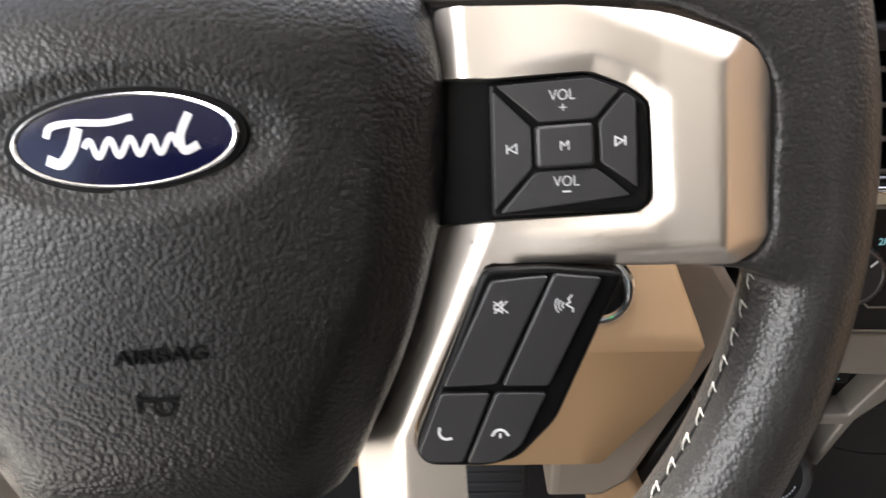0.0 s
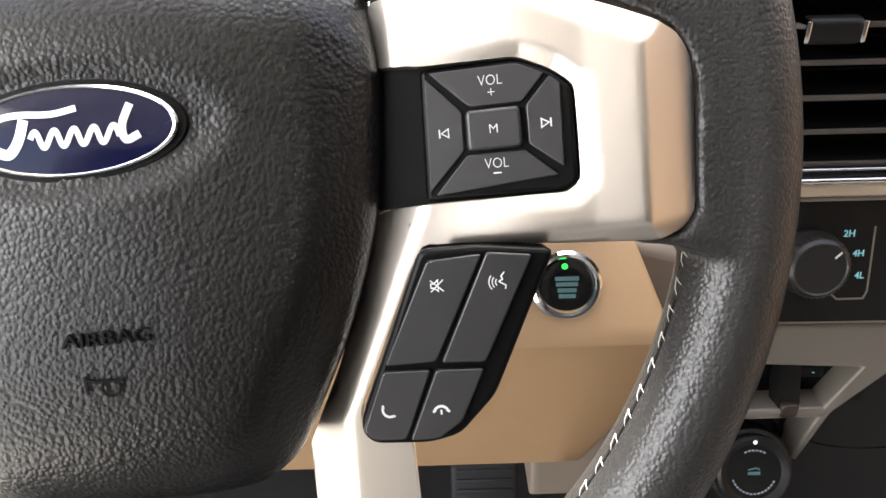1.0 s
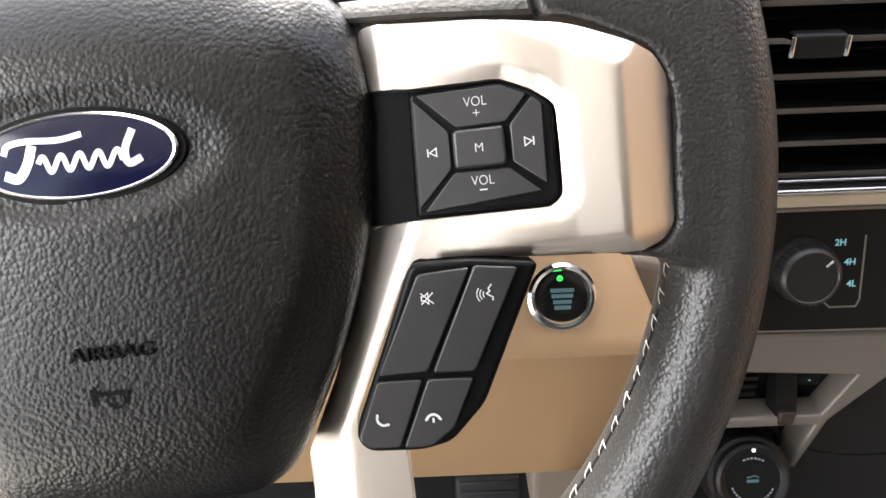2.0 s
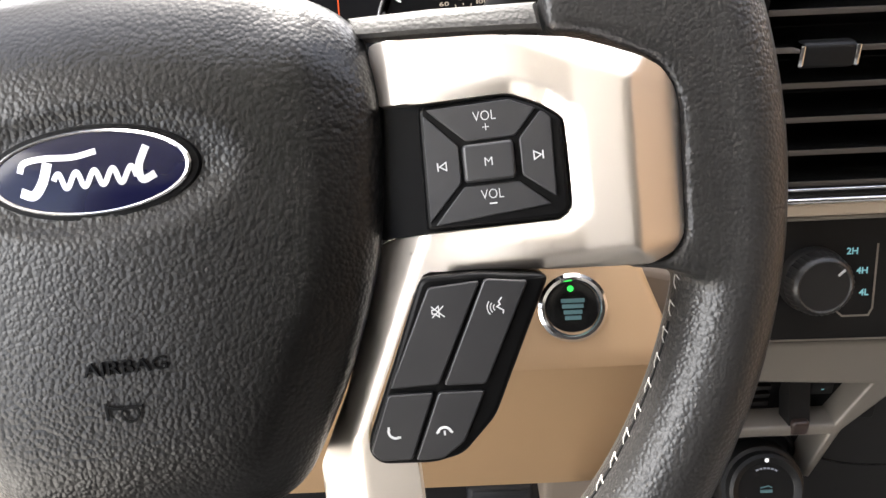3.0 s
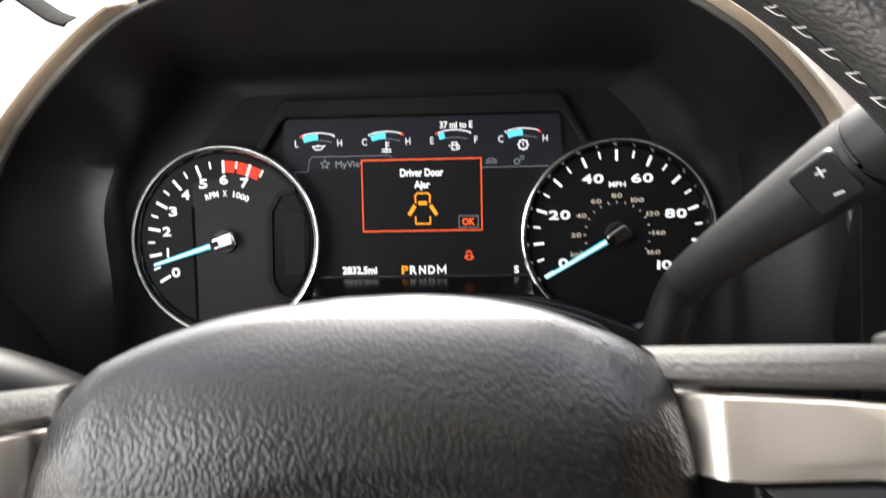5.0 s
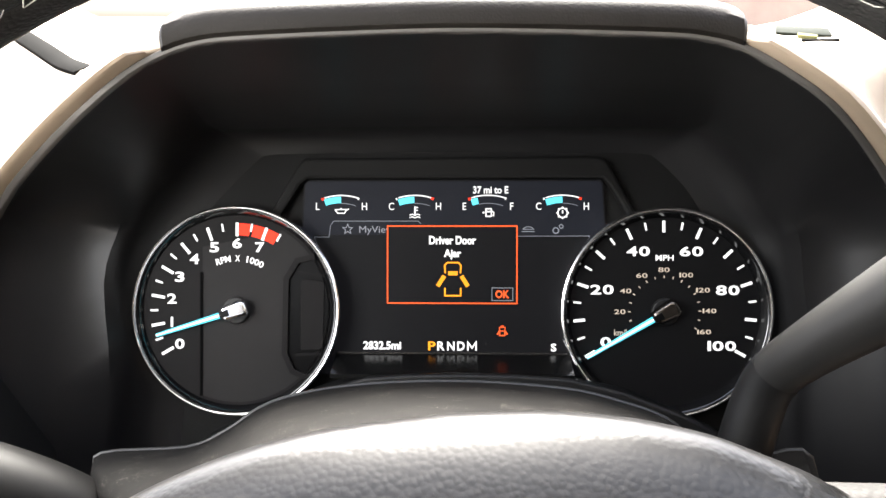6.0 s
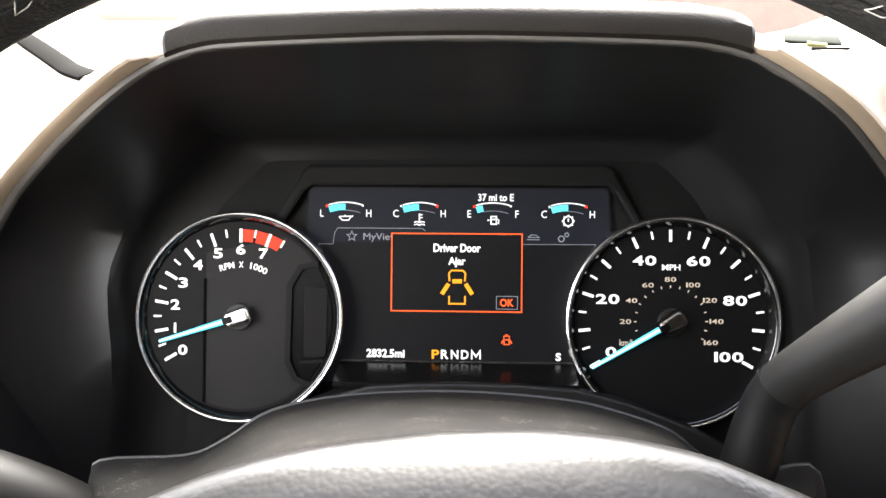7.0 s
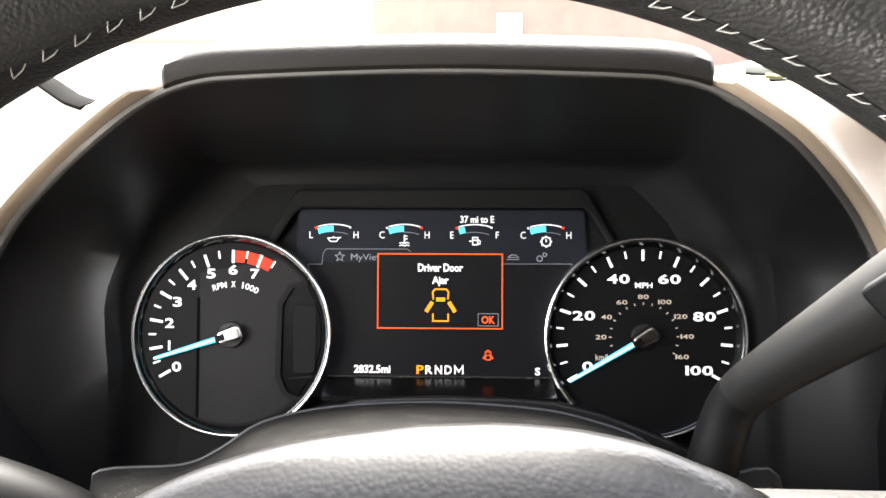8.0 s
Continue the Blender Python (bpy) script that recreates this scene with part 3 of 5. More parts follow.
for side in (1, -1):
    bez = part("spoke_bezel", spoke_bezel(side), SILVER, wheel, "satin silver spoke trim", sharp=0.9)
    bev = bez.modifiers.new("soft_edges", "BEVEL")
    bev.width, bev.segments, bev.limit_method, bev.angle_limit = 0.0012, 3, "ANGLE", radians(50)
    part("spoke_recess", plate(mmp(rounded([(76, 11), (93, 9.4), (119.6, 9.4), (128.6, 5.3), (134.5, 0.5), (134.7, -26), (131, -28.5), (76, -29.5)], 1.5), side), 0.012, 0, lift=lifted(facing_w, side, -0.0045)), PAD_BLACK, wheel)
    pad = part("control_pad", plate(mmp(rounded(PAD, 1.8), side), 0.008, 0.0014, 3, lifted(facing_w, side, 0.0002)), PAD_BLACK, wheel, "black control pad")
    for name, pts in PAD_BUTTONS.items():
        key = part(name, plate(mmp(rounded(pts, 0.7, 2), side), 0.004, 0.0007, 2, lifted(facing_w, side, 0.0014)), BUTTON, pad)
    part("mode_button", plate(mmp(rounded([(104.6, -3.9), (119.3, -3.9), (119.3, -15.0), (104.4, -15.0)], 1.4), side), 0.005, 0.0009, 3, lifted(facing_w, side, 0.0030)), BUTTON, pad)
    pack = part("control_pack", plate(mmp(rounded(PACK, 3.0), side), 0.014, 0.0018, 3, lifted(pack_w, side, -0.0010)), PAD_BLACK, wheel, "black lower control pack")
    for name, pts in PACK_BUTTONS.items():
        part(name, plate(mmp(rounded(pts, 1.2, 3), side), 0.004, 0.0009, 3, lifted(pack_w, side, 0.0008)), BUTTON, pack)
    cover = plate(mmp([(74, 40.4), (100, 39.3), (132.4, 37.5), (132.4, 27.4), (100, 30), (74, 32)], side), 0.008, 0.0035, 3, lift=lambda x, y: -0.0135 - max(0.0, 0.095 - abs(x)) * 0.18 - max(0.0, y - 0.029) * 0.8)
    part("spoke_cover", cover, COVER_HIDE, wheel, "grey grained cover strip over the spoke")
    if side > 0:
        tri = [(-1.6, 0), (0.9, 1.2), (0.9, -1.2)]
        icon("print", lettering("VOL", 0.0041, 0.00012, -0.00006, 0.85), 112.0, 3.9, facing_w, 0.0015, pad)
        icon("print", lettering("+", 0.0044, 0.00012, -0.00008), 112.1, 0.6, facing_w, 0.0015, pad)
        icon("print", lettering("M", 0.0036, 0.00012, -0.00004), 111.8, -9.4, facing_w, 0.0031, pad)
        icon("print", lettering("VOL", 0.0041, 0.00012, -0.00006, 0.85), 112.0, -18.8, facing_w, 0.0015, pad)
        icon("print", stroke([(-0.0011, 0), (0.0011, 0)], 0.0004), 112.0, -21.6, facing_w, 0.0015, pad)
        for cx, cy, flip in ((98.4, -9.4, 1), (126.0, -9.2, -1)):
            icon("print", merge(stroke([(-0.0009 * flip, 0), (0.0011 * flip, 0.0012), (0.0011 * flip, -0.0012)], 0.00032, closed=True), stroke([(-0.0014 * flip, 0.0012), (-0.0014 * flip, -0.0012)], 0.0004)), cx, cy, facing_w, 0.0015, pad)
        z1 = 0.0009
        icon("print", merge(stroke([(-0.0017, 0.0006), (-0.0009, 0.0006), (0.0003, 0.0016), (0.0003, -0.0016), (-0.0009, -0.0006), (-0.0017, -0.0006)], 0.0003, closed=True), stroke([(-0.0018, 0.0016), (0.0018, -0.0017)], 0.0003), stroke([(0.0018, 0.0016), (-0.0018, -0.0017)], 0.0003)), 92.2, -51.2, pack_w, z1, pack)
        icon("print", merge(stroke(arc(0.0010, -0.0004, 0.0012, 135, 225, 6), 0.0003), stroke(arc(0.0010, -0.0004, 0.0021, 138, 222, 8), 0.0003), stroke(arc(0.0010, -0.0004, 0.0030, 140, 220, 8), 0.0003), stroke([(0.0024, 0.0024), (0.0014, 0.0012), (0.0018, 0.0004), (0.0008, -0.0002), (0.0016, -0.0008), (0.0026, -0.0014), (0.0024, -0.0024)], 0.00034)), 108.6, -51.0, pack_w, z1, pack)
        handset = lambda: merge(stroke(arc(0, -0.0012, 0.0021, 20, 160, 10), 0.0007), stroke([(-0.0022, -0.0003), (-0.0018, -0.0008)], 0.0011), stroke([(0.0022, -0.0003), (0.0018, -0.0008)], 0.0011))
        icon("print", handset(), 74.2, -88.0, pack_w, z1, pack, radians(135))
        icon("print", merge(handset(), stroke([(0, -0.0002), (0, -0.0016)], 0.0006)), 90.0, -87.6, pack_w, z1, pack)


# ---- steering column ----
column = thing("column_shroud", COLUMN_M, "dusty dark plastic steering column shroud behind the wheel", "column shroud")
FRONT = [(-70, -60), (-74, -10), (-74, 10), (-70, 24), (-62, 33), (-50, 40), (-30, 45), (-6, 47), (24, 45), (46, 40), (60, 32), (70, 22), (74, 8), (74, -10), (70, -60)]
CREST = [(-164, -20), (-169.5, 12), (-169, 23), (-130, 26.6), (-112, 34.5), (-92, 47.5), (-58, 55.4), (-9, 58.6), (40, 56.4), (66, 51.2), (86.5, 44.2), (103, 32.5), (126, 29), (150, 28.5), (150, -20)]
shroud_rings = []
for w, f in ((-52, 0.0), (-70, 0.05), (-110, 0.25), (-150, 0.55), (-190, 0.85), (-222, 1.0), (-230, 1.0), (-234, 0.985), (-300, 0.96)):
    drop = 0 if w > -225 else (1.5 if w > -232 else (6 if w > -240 else 22))
    shroud_rings.append([((a[0] * (1 - f) + b[0] * f) * mm, ((a[1] * (1 - f) + b[1] * f) - drop) * mm, w * mm) for a, b in zip(spline(FRONT, 4), spline(CREST, 4))])
# lighter and glossier than the shroud, to draw the highlight along its crest
CREST_HIGHLIGHT = material("shroud_edge_highlight", (0.012, 0.012, 0.012), 0.35, var=0.1, bump=0.05)
SHROUD = material("dusty_shroud_plastic", (0.0062, 0.0059, 0.0056), 0.72, var=0.3, var_scale=60, grain=2500, bump=0.25, spec=0.06)
nd, ln = SHROUD.node_tree.nodes, SHROUD.node_tree.links
co = nd.new("ShaderNodeTexCoord")
speck = nd.new("ShaderNodeTexNoise")
speck.inputs["Scale"].default_value = 1900
speck.inputs["Detail"].default_value = 1
ln.new(co.outputs["Object"], speck.inputs["Vector"])
mul = nd.new("ShaderNodeMath")
mul.operation = "MULTIPLY"
ln.new(speck.outputs["Fac"], mul.inputs[0])
patch = nd.new("ShaderNodeTexNoise")
patch.inputs["Scale"].default_value = 70
patch.inputs["Detail"].default_value = 2
ln.new(co.outputs["Object"], patch.inputs["Vector"])
gain = nd.new("ShaderNodeMapRange")
gain.inputs[1].default_value, gain.inputs[2].default_value = 0.35, 0.7
gain.inputs[3].default_value, gain.inputs[4].default_value = 0.575, 0.70
ln.new(patch.outputs["Fac"], gain.inputs[0])
ln.new(gain.outputs[0], mul.inputs[1])
ramp = nd.new("ShaderNodeMapRange")
ramp.inputs[1].default_value, ramp.inputs[2].default_value = 0.464, 0.48
ln.new(mul.outputs[0], ramp.inputs[0])
dust = nd.new("ShaderNodeMix")
dust.data_type = "RGBA"
dust.inputs[7].default_value = (0.24, 0.22, 0.19, 1)
ln.new(ramp.outputs[0], dust.inputs[0])
pr = nd["Principled BSDF"]
ln.new(pr.inputs["Base Color"].links[0].from_socket, dust.inputs[6])
ln.new(dust.outputs[2], pr.inputs["Base Color"])
part("shroud", loft(shroud_rings, False), SHROUD, column)
crest = spline(CREST, 4)[3:-3]
# bead added along the crest to carry its lit line
part("crest_bead", sweep([(x * mm, (y + 0.2) * mm, -0.2235) for x, y in crest], [0.0011] * len(crest), 8), CREST_HIGHLIGHT, column, "thin bead added for the highlight along the shroud's edge")
part("column_tube", sweep([(0, -0.01, -0.046), (0, -0.012, -0.30)], [0.045, 0.06], 24), BLACK, column)

shifter = thing("gear_shift_lever", COLUMN_M, "black column gear lever with plus and minus buttons", "gear lever")
path = spline([(107, 2, -214, 11.5), (113.5, 26, -210, 11.5), (118.5, 49, -203, 11), (123, 64, -194, 10.6), (132, 76, -177, 11.2), (156, 98.5, -143, 14.2), (166, 107.5, -129.5, 15.5), (172, 112.7, -121, 15.9)], 6)
# the stem's lower length gets a darker plastic that paints in its shade
shaded_stem, stem = path[:20], path[19:]
part("shaded_stem", sweep([(x * mm, y * mm, z * mm) for x, y, z, r in shaded_stem], [r * mm * 1.01 for *_, r in shaded_stem], 24), BLACK, shifter, "lower lever stem, coloured dark for its shade")
part("stem", sweep([(x * mm, y * mm, z * mm) for x, y, z, r in stem], [r * mm for *_, r in stem], 24), LEVER_STEM, shifter)
part("joint_ring", sweep([(0.1715, 0.1123, -0.1217), (0.1732, 0.1138, -0.1192)], [0.0151, 0.0151], 24), PAD_BLACK, shifter)
tip = spline([(173, 113.7, -119.4, 14.9), (173.6, 114.2, -118.6, 15.9), (182, 122, -106, 16), (188, 127.5, -97, 15.5), (196, 134.5, -86, 15), (201, 139.5, -79, 12), (204, 141.5, -76, 6)], 4)
part("end_cap", sweep([(x * mm, y * mm, z * mm) for x, y, z, r in tip], [r * mm for *_, r in tip], 24), LEVER_STEM, shifter, "dark grey end cap")
axis = Vector((16, 15, 24)).normalized()
facing = (Vector((0.062, 0.060, 0.30)) - Vector((0.168, 0.1095, -0.126))).normalized()
facing = (facing - axis * facing.dot(axis)).normalized()
side_v = facing.cross(axis)
km = Matrix((axis, side_v, facing)).transposed().to_4x4()
km.translation = Vector((0.1655, 0.1070, -0.1302)) + facing * 0.0162
rocker = part("rocker_button", moved(plate(rounded([(-0.010, 0.010), (0.010, 0.010), (0.010, -0.010), (-0.010, -0.010)], 0.003), 0.006, 0.0012, 3), km), BLACK, shifter)
upright = COLUMN_M.to_3x3().inverted() @ Vector((0, 0, 1))
upright = (upright - facing * facing.dot(upright)).normalized()
lm = Matrix((upright.cross(facing), upright, facing)).transposed().to_4x4()
for at, sign in (((0.002, 0.0045, 0.0003), lettering("+", 0.009)), ((0.002, -0.0055, 0.0003), stroke([(-0.002, 0), (0.002, 0)], 0.0009))):
    lm.translation = km @ Vector(at)
    part("print", moved(sign, lm @ Matrix.Rotation(radians(36), 4, "Z")), PRINT, rocker)

signal = thing("turn_signal_lever", COLUMN_M, "black turn signal lever on the column", "signal lever")
path = spline([(-126, -16, -196, 13), (-146, -3, -188, 14), (-168, 9, -178, 16), (-200, 19, -168, 18), (-240, 27, -160, 18.5), (-262, 31, -157, 18)], 5)
part("stem", sweep([(x * mm, y * mm, z * mm) for x, y, z, r in path], [r * mm for *_, r in path], 20), LEVER, signal)
part("end_cap", sweep([(-0.2625, 0.0311, -0.1569), (-0.28, 0.0345, -0.154), (-0.287, 0.036, -0.153)], [0.0178, 0.0165, 0.008], 20), BLACK_GLOSS, signal)

# ---- instrument cluster ----
TILT_C, ROLL_C = radians(17.0), radians(0.75)
CLUSTER_M = Matrix.Translation((-0.0715, 0.587, 0.650)) @ Matrix(((1, 0, 0), (0, math.sin(TILT_C), -math.cos(TILT_C)), (0, math.cos(TILT_C), math.sin(TILT_C)))).to_4x4() @ Matrix.Rotation(ROLL_C, 4, "Z")
cluster = thing("instrument_cluster", CLUSTER_M, "lit instrument cluster with two dials and a colour display", "instrument cluster")


def ring3(pts, z):
    return [(x * mm, y * mm, z * mm) for x, y in pts]


def sink(x, y, z, y_open):
    """The hood's mouth falls away from the driver down its sides, and widens as it does."""
    f = min(1.0, max(0.0, (92 - y_open) / 75))
    g = SINK * f * f * (3 - 2 * f)
    k = (483.0 + g - z) / (483.0 - z)
    return ((15.0 + (x - 15.0) * k) * mm, (12.0 + (y - 12.0) * k) * mm, (z - g) * mm)


SINK = 70.0


def mouth(pts, z, base=None):
    """A ring near the hood's mouth, over the points of its opening."""
    return [sink(x, y, z + max(0, 30 - y) * 0.22, b[1]) for (x, y), b in zip(pts, base or pts)]


OPEN = [(-222, -140), (-221, -60), (-219, 0), (-211, 31), (-192, 56), (-171, 77), (-150, 94), (-133, 103), (-118, 107.5), (-100, 109.5), (-50, 111.5), (2, 112.5), (52, 111.5), (103, 109.5), (121, 107.5), (136, 103.5), (153, 94), (175, 78), (193, 56), (207, 31), (214, 0), (216, -60), (217, -140)]
FACE = [(-214, -140), (-207, -70), (-211, -10), (-203, 20), (-194, 40), (-175, 62), (-152, 84), (-146, 87), (-135, 88), (-105, 88.5), (-50, 89), (0, 89.5), (50, 89), (105, 88.5), (135, 88), (148, 87), (156, 84), (178, 62), (192, 40), (204, 20), (207, -10), (214, -70), (215, -140)]
OPEN, FACE = spline(OPEN, 3), spline(FACE, 3)
cavity = loft([mouth(OPEN, 128), mouth(OPEN, 122), [tuple((a * 0.5 + b * mm * 0.5) if i < 2 else a * 0.5 for i, (a, b) in enumerate(zip(p, (*q, 0)))) for p, q in zip(mouth(OPEN, 122), FACE)], ring3(FACE, 30), ring3([(x * 0.985, y * 0.985) for x, y in FACE], 14), ring3([(x * 0.955, y * 0.955) for x, y in FACE], 5), ring3([(x * 0.91, y * 0.91) for x, y in FACE], 0.5), ring3([(x * 0.86, y * 0.86) for x, y in FACE], -1.5), ring3([(x * 0.8, y * 0.8) for x, y in FACE], -4)], False)
part("housing", cavity, CAVITY, cluster, "matt black hooded housing", sharp=1.2)
part("face_panel", plate([(x * 0.9 * mm, y * 0.9 * mm) for x, y in FACE[::-1]], 0.01, 0, lift=lambda x, y: -0.003), FACE_BLACK, cluster)
# raised bezel round the display
bez = [(-118, 30), (-98, 66), (-94, 69), (92, 70), (97, 67), (116, 32), (112, 28), (98, 52), (94, 56), (-92, 56), (-97, 52), (-113, 27)]
part("display_bezel", plate([(x * mm, y * mm) for x, y in bez[::-1]], 0.006, 0.002, 2, lift=lambda x, y: 0.004), FACE_BLACK, cluster)

# display and its writing
disp = part("display", plate([(x * mm, y * mm) for x, y in rounded([(-95, 54), (95, 54), (97, 20), (97, -70), (-97, -70), (-97, 20)], 3)[::-1]], 0.002, 0), SCREEN, cluster, "lit dark colour display")
disp.location = (0, 0.0015, 0)


def lit(name, bm, x, y, mat, z=0.25, turn=0.0, parent=None):
    return part(name, moved(bm, Matrix.Translation((x * mm, y * mm, z * mm)) @ Matrix.Rotation(turn, 4, "Z")), mat, parent or disp)


def lines(pts, width, closed=False):
    return stroke([(x * mm, y * mm) for x, y in pts], width * mm, 0.00008, closed)


lit("display_band", plate([(x * mm, y * mm) for x, y in rounded([(-94, 53), (94, 53), (96, 19), (-96, 19)], 3)[::-1]], 0.0002, 0), 0, 0, SCREEN_TOP, 0.15)
for cx, lo, hi, fill, hot in ((-71.3, "L", "H", 0.5, "lo"), (-24.0, "C", "H", 0.48, "hi"), (22.5, "E", "F", 0.18, "lo"), (69.5, "C", "H", 0.5, "hi")):
    gauge = lit("bar_gauge", lines(arc(cx, 9.7, 34.5, 108, 72, 14), 0.7), 0, 0, LIT_WHITE, 0.3)
    sweep_end = 108 - 36 * fill
    lit("bar_fill", lines(arc(cx, 9.7, 31.6, 109, sweep_end, 10), 4.0), 0, 0, LIT_BLUE, 0.3)
    lit("bar_edge", lines(arc(cx, 9.7, 29.4, sweep_end, 71, 8), 0.35), 0, 0, LIT_GREY, 0.3)
    a_hot = 110 if hot == "lo" else 71
    lit("hot_mark", lines(arc(cx, 9.7, 34.2, a_hot + 1.5, a_hot - 1.5, 3), 1.6), 0, 0, LIT_RED, 0.34)
    a_cold = 71 if hot == "lo" else 110
    lit("cold_mark", lines(arc(cx, 9.7, 34.2, a_cold + 0.8, a_cold - 0.8, 3), 1.3), 0, 0, LIT_WHITE, 0.34)
    lit("lettering", lettering(lo, 0.0066, squeeze=0.85), cx - 15.0, 37.2, LIT_WHITE)
    lit("lettering", lettering(hi, 0.0066, squeeze=0.85), cx + 15.0, 37.2, LIT_WHITE)
lit("gauge_sign", merge(lines([(-4, 1), (-2, -1.2), (2.2, -1.2), (3.6, 1.2), (0, 1.2), (-4, 1)], 0.6), lines([(0, 1.2), (0, 2.2)], 0.7), lines([(3, 0.5), (5, 1.6)], 0.6)), -71.3, 34.0, LIT_WHITE)
lit("gauge_sign", merge(lines([(0, -2), (0, 3.4)], 0.8), lines([(0, 2.6), (2, 2.6)], 0.6), lines([(0, 0.8), (2, 0.8)], 0.6), lines([(-3.4, -2.2), (-1.6, -1.6), (0, -2.4), (1.6, -1.6), (3.4, -2.2)], 0.6), lines([(-3.4, -3.8), (-1.6, -3.2), (0, -4), (1.6, -3.2), (3.4, -3.8)], 0.6)), -24.0, 33.8, LIT_WHITE)
lit("gauge_sign", merge(lines([(-1.6, 2.4), (1.8, 2.4), (1.8, -2.4), (-1.6, -2.4)], 0.7, True), lines([(-1.4, 0.6), (1.6, 0.6)], 0.8), lines([(2.0, 1.0), (3.4, 0), (3.2, -2), (2.4, -1.4)], 0.5), lines([(-2.6, 0), (-3.8, 0)], 0.9)), 22.8, 33.2, LIT_WHITE)
lit("gauge_sign", merge(lines(arc(0, 0, 3.0, 0, 345, 18), 0.8, True), lines([(0, 1.6), (0, -0.4)], 0.8), *[lines([(3.0 * math.cos(a), 3.0 * math.sin(a)), (4.0 * math.cos(a), 4.0 * math.sin(a))], 0.8) for a in (math.pi * k / 4 for k in range(8))]), 69.6, 33.0, LIT_WHITE)
lit("lettering", fitted("37 mi to E", 22.4, 4.7, bold=0.0002), 24.2, 47.6, LIT_WHITE)
lit("tab_line", lines([(-97, 17.6), (-79, 17.6), (-78, 25), (-76, 27.8), (-22, 27.8), (-20, 26)], 0.35), 0, 0, LIT_GREY)
lit("tab_line", lines([(41, 18.2), (97, 18.4)], 0.35), 0, 0, LIT_GREY)
lit("star_sign", lines([(3.2 * (1 if k % 2 == 0 else 0.45) * math.sin(math.pi * k / 5), 3.2 * (1 if k % 2 == 0 else 0.45) * math.cos(math.pi * k / 5)) for k in range(10)], 0.5, True), -67.0, 22.6, LIT_GREY)
lit("lettering", fitted("MyView", 22.0, 5.6), -48.6, 21.8, LIT_GREY, 0.2)
lit("tab_sign", merge(lines([(-4, -1.4), (4, -1.4)], 0.5), lines([(-3.4, 0), (-1, 1.6), (2, 1.4), (3.6, 0), (-3.4, 0)], 0.5)), 47.8, 22.6, LIT_GREY)
lit("tab_sign", merge(lines(arc(-1.2, -0.8, 1.8, 0, 340, 12), 0.7, True), lines(arc(2.2, 1.8, 1.2, 0, 340, 10), 0.6, True)), 66.5, 22.6, LIT_GREY)
# warning box
part("warning_box", moved(plate([(x * mm, y * mm) for x, y in [(-41.4, 24.6), (40.8, 24.6), (40.8, -24.4), (-41.4, -24.4)][::-1]], 0.0002, 0), Matrix.Translation((0, 0, 0.00045))), SCREEN, disp)
lit("warning_frame", lines([(-41.4, 24.6), (40.8, 24.6), (40.8, -24.4), (-41.4, -24.4)], 0.8, True), 0, 0, LIT_ORANGE_RED, 0.5)
lit("lettering", fitted("Driver Door", 29.8, 5.4, bold=0.0003), 0.0, 15.6, LIT_WHITE, 0.5)
lit("lettering", fitted("Ajar", 11.0, 6.6, bold=0.0003), 0.0, 6.6, LIT_WHITE, 0.5)
lit("lettering", fitted("OK", 8.8, 5.0, bold=0.0003), 31.6, -18.6, LIT_ORANGE_RED, 0.5)
lit("key_frame", lines([(25, -14.6), (38.2, -14.6), (38.2, -22.6), (25, -22.6)], 0.4, True), 0, 0, LIT_GREY, 0.5)
lit("open_door_sign", merge(lines([(-4.8, -6), (-4.8, -1.4), (-5.2, 3.6), (-3.6, 5.4), (3.6, 5.4), (5.2, 3.6), (4.8, -1.4), (4.8, -6)][1:7], 1.0), lines([(-5.0, -10.6), (-5.0, -15.6), (5.0, -15.6), (5.0, -10.6)], 1.0), lines([(-3, -1.4), (3, -1.4)], 2.6), lines([(-5.4, -3.0), (-9.6, -9.6)], 2.6), lines([(5.4, -3.0), (9.6, -9.6)], 2.6)), 0.2, -4.0, LIT_AMBER, 0.5)
lit("open_door_lamp", merge(lines([(-1.6, -0.5), (-1.8, 1.8), (1.8, 1.8), (1.6, -0.5)], 0.6, True), lines([(-1.6, -1.2), (-1.6, -3.4), (1.6, -3.4), (1.6, -1.2)], 0.7), lines([(-1.8, -0.6), (-3.2, -2.8)], 1.0), lines([(1.8, -0.6), (3.2, -2.8)], 1.0), lines([(-1, 2.6), (1, 2.6)], 0.6)), 31.6, -41.4, LIT_ORANGE_RED, 0.3)
lit("lettering", fitted("2832.5mi", 24.2, 5.3, bold=0.0003), -44.8, -51.4, LIT_WHITE)
for k, ch in enumerate("PRNDM"):
    sign = lines([(-2.6, -2.8), (-2.6, 2.5), (0, -1.2), (2.6, 2.5), (2.6, -2.8)], 0.95) if ch == "M" else fitted(ch, 4.7, 5.7, bold=0.0002)
    lit("lettering", sign, (-13.1, -7.3, -1.0, 5.4, 12.4)[k], -51.6, LIT_AMBER if k == 0 else LIT_WHITE)
lit("lettering", fitted("S", 3.4, 5.0, bold=0.0003), 64.0, -52.2, LIT_WHITE)
# glossy sill under the display, which mirrors the lowest writing
part("display_sill", loft([[(x * mm, y * mm, z * mm) for x in (-74, 74)] for y, z in ((-54.0, 0.6), (-55.2, 0.9), (-64.6, 24.0), (-67.0, 24.0))], False), SILL_GLOSS, cluster, "glossy black sill under the display", sharp=0.3)


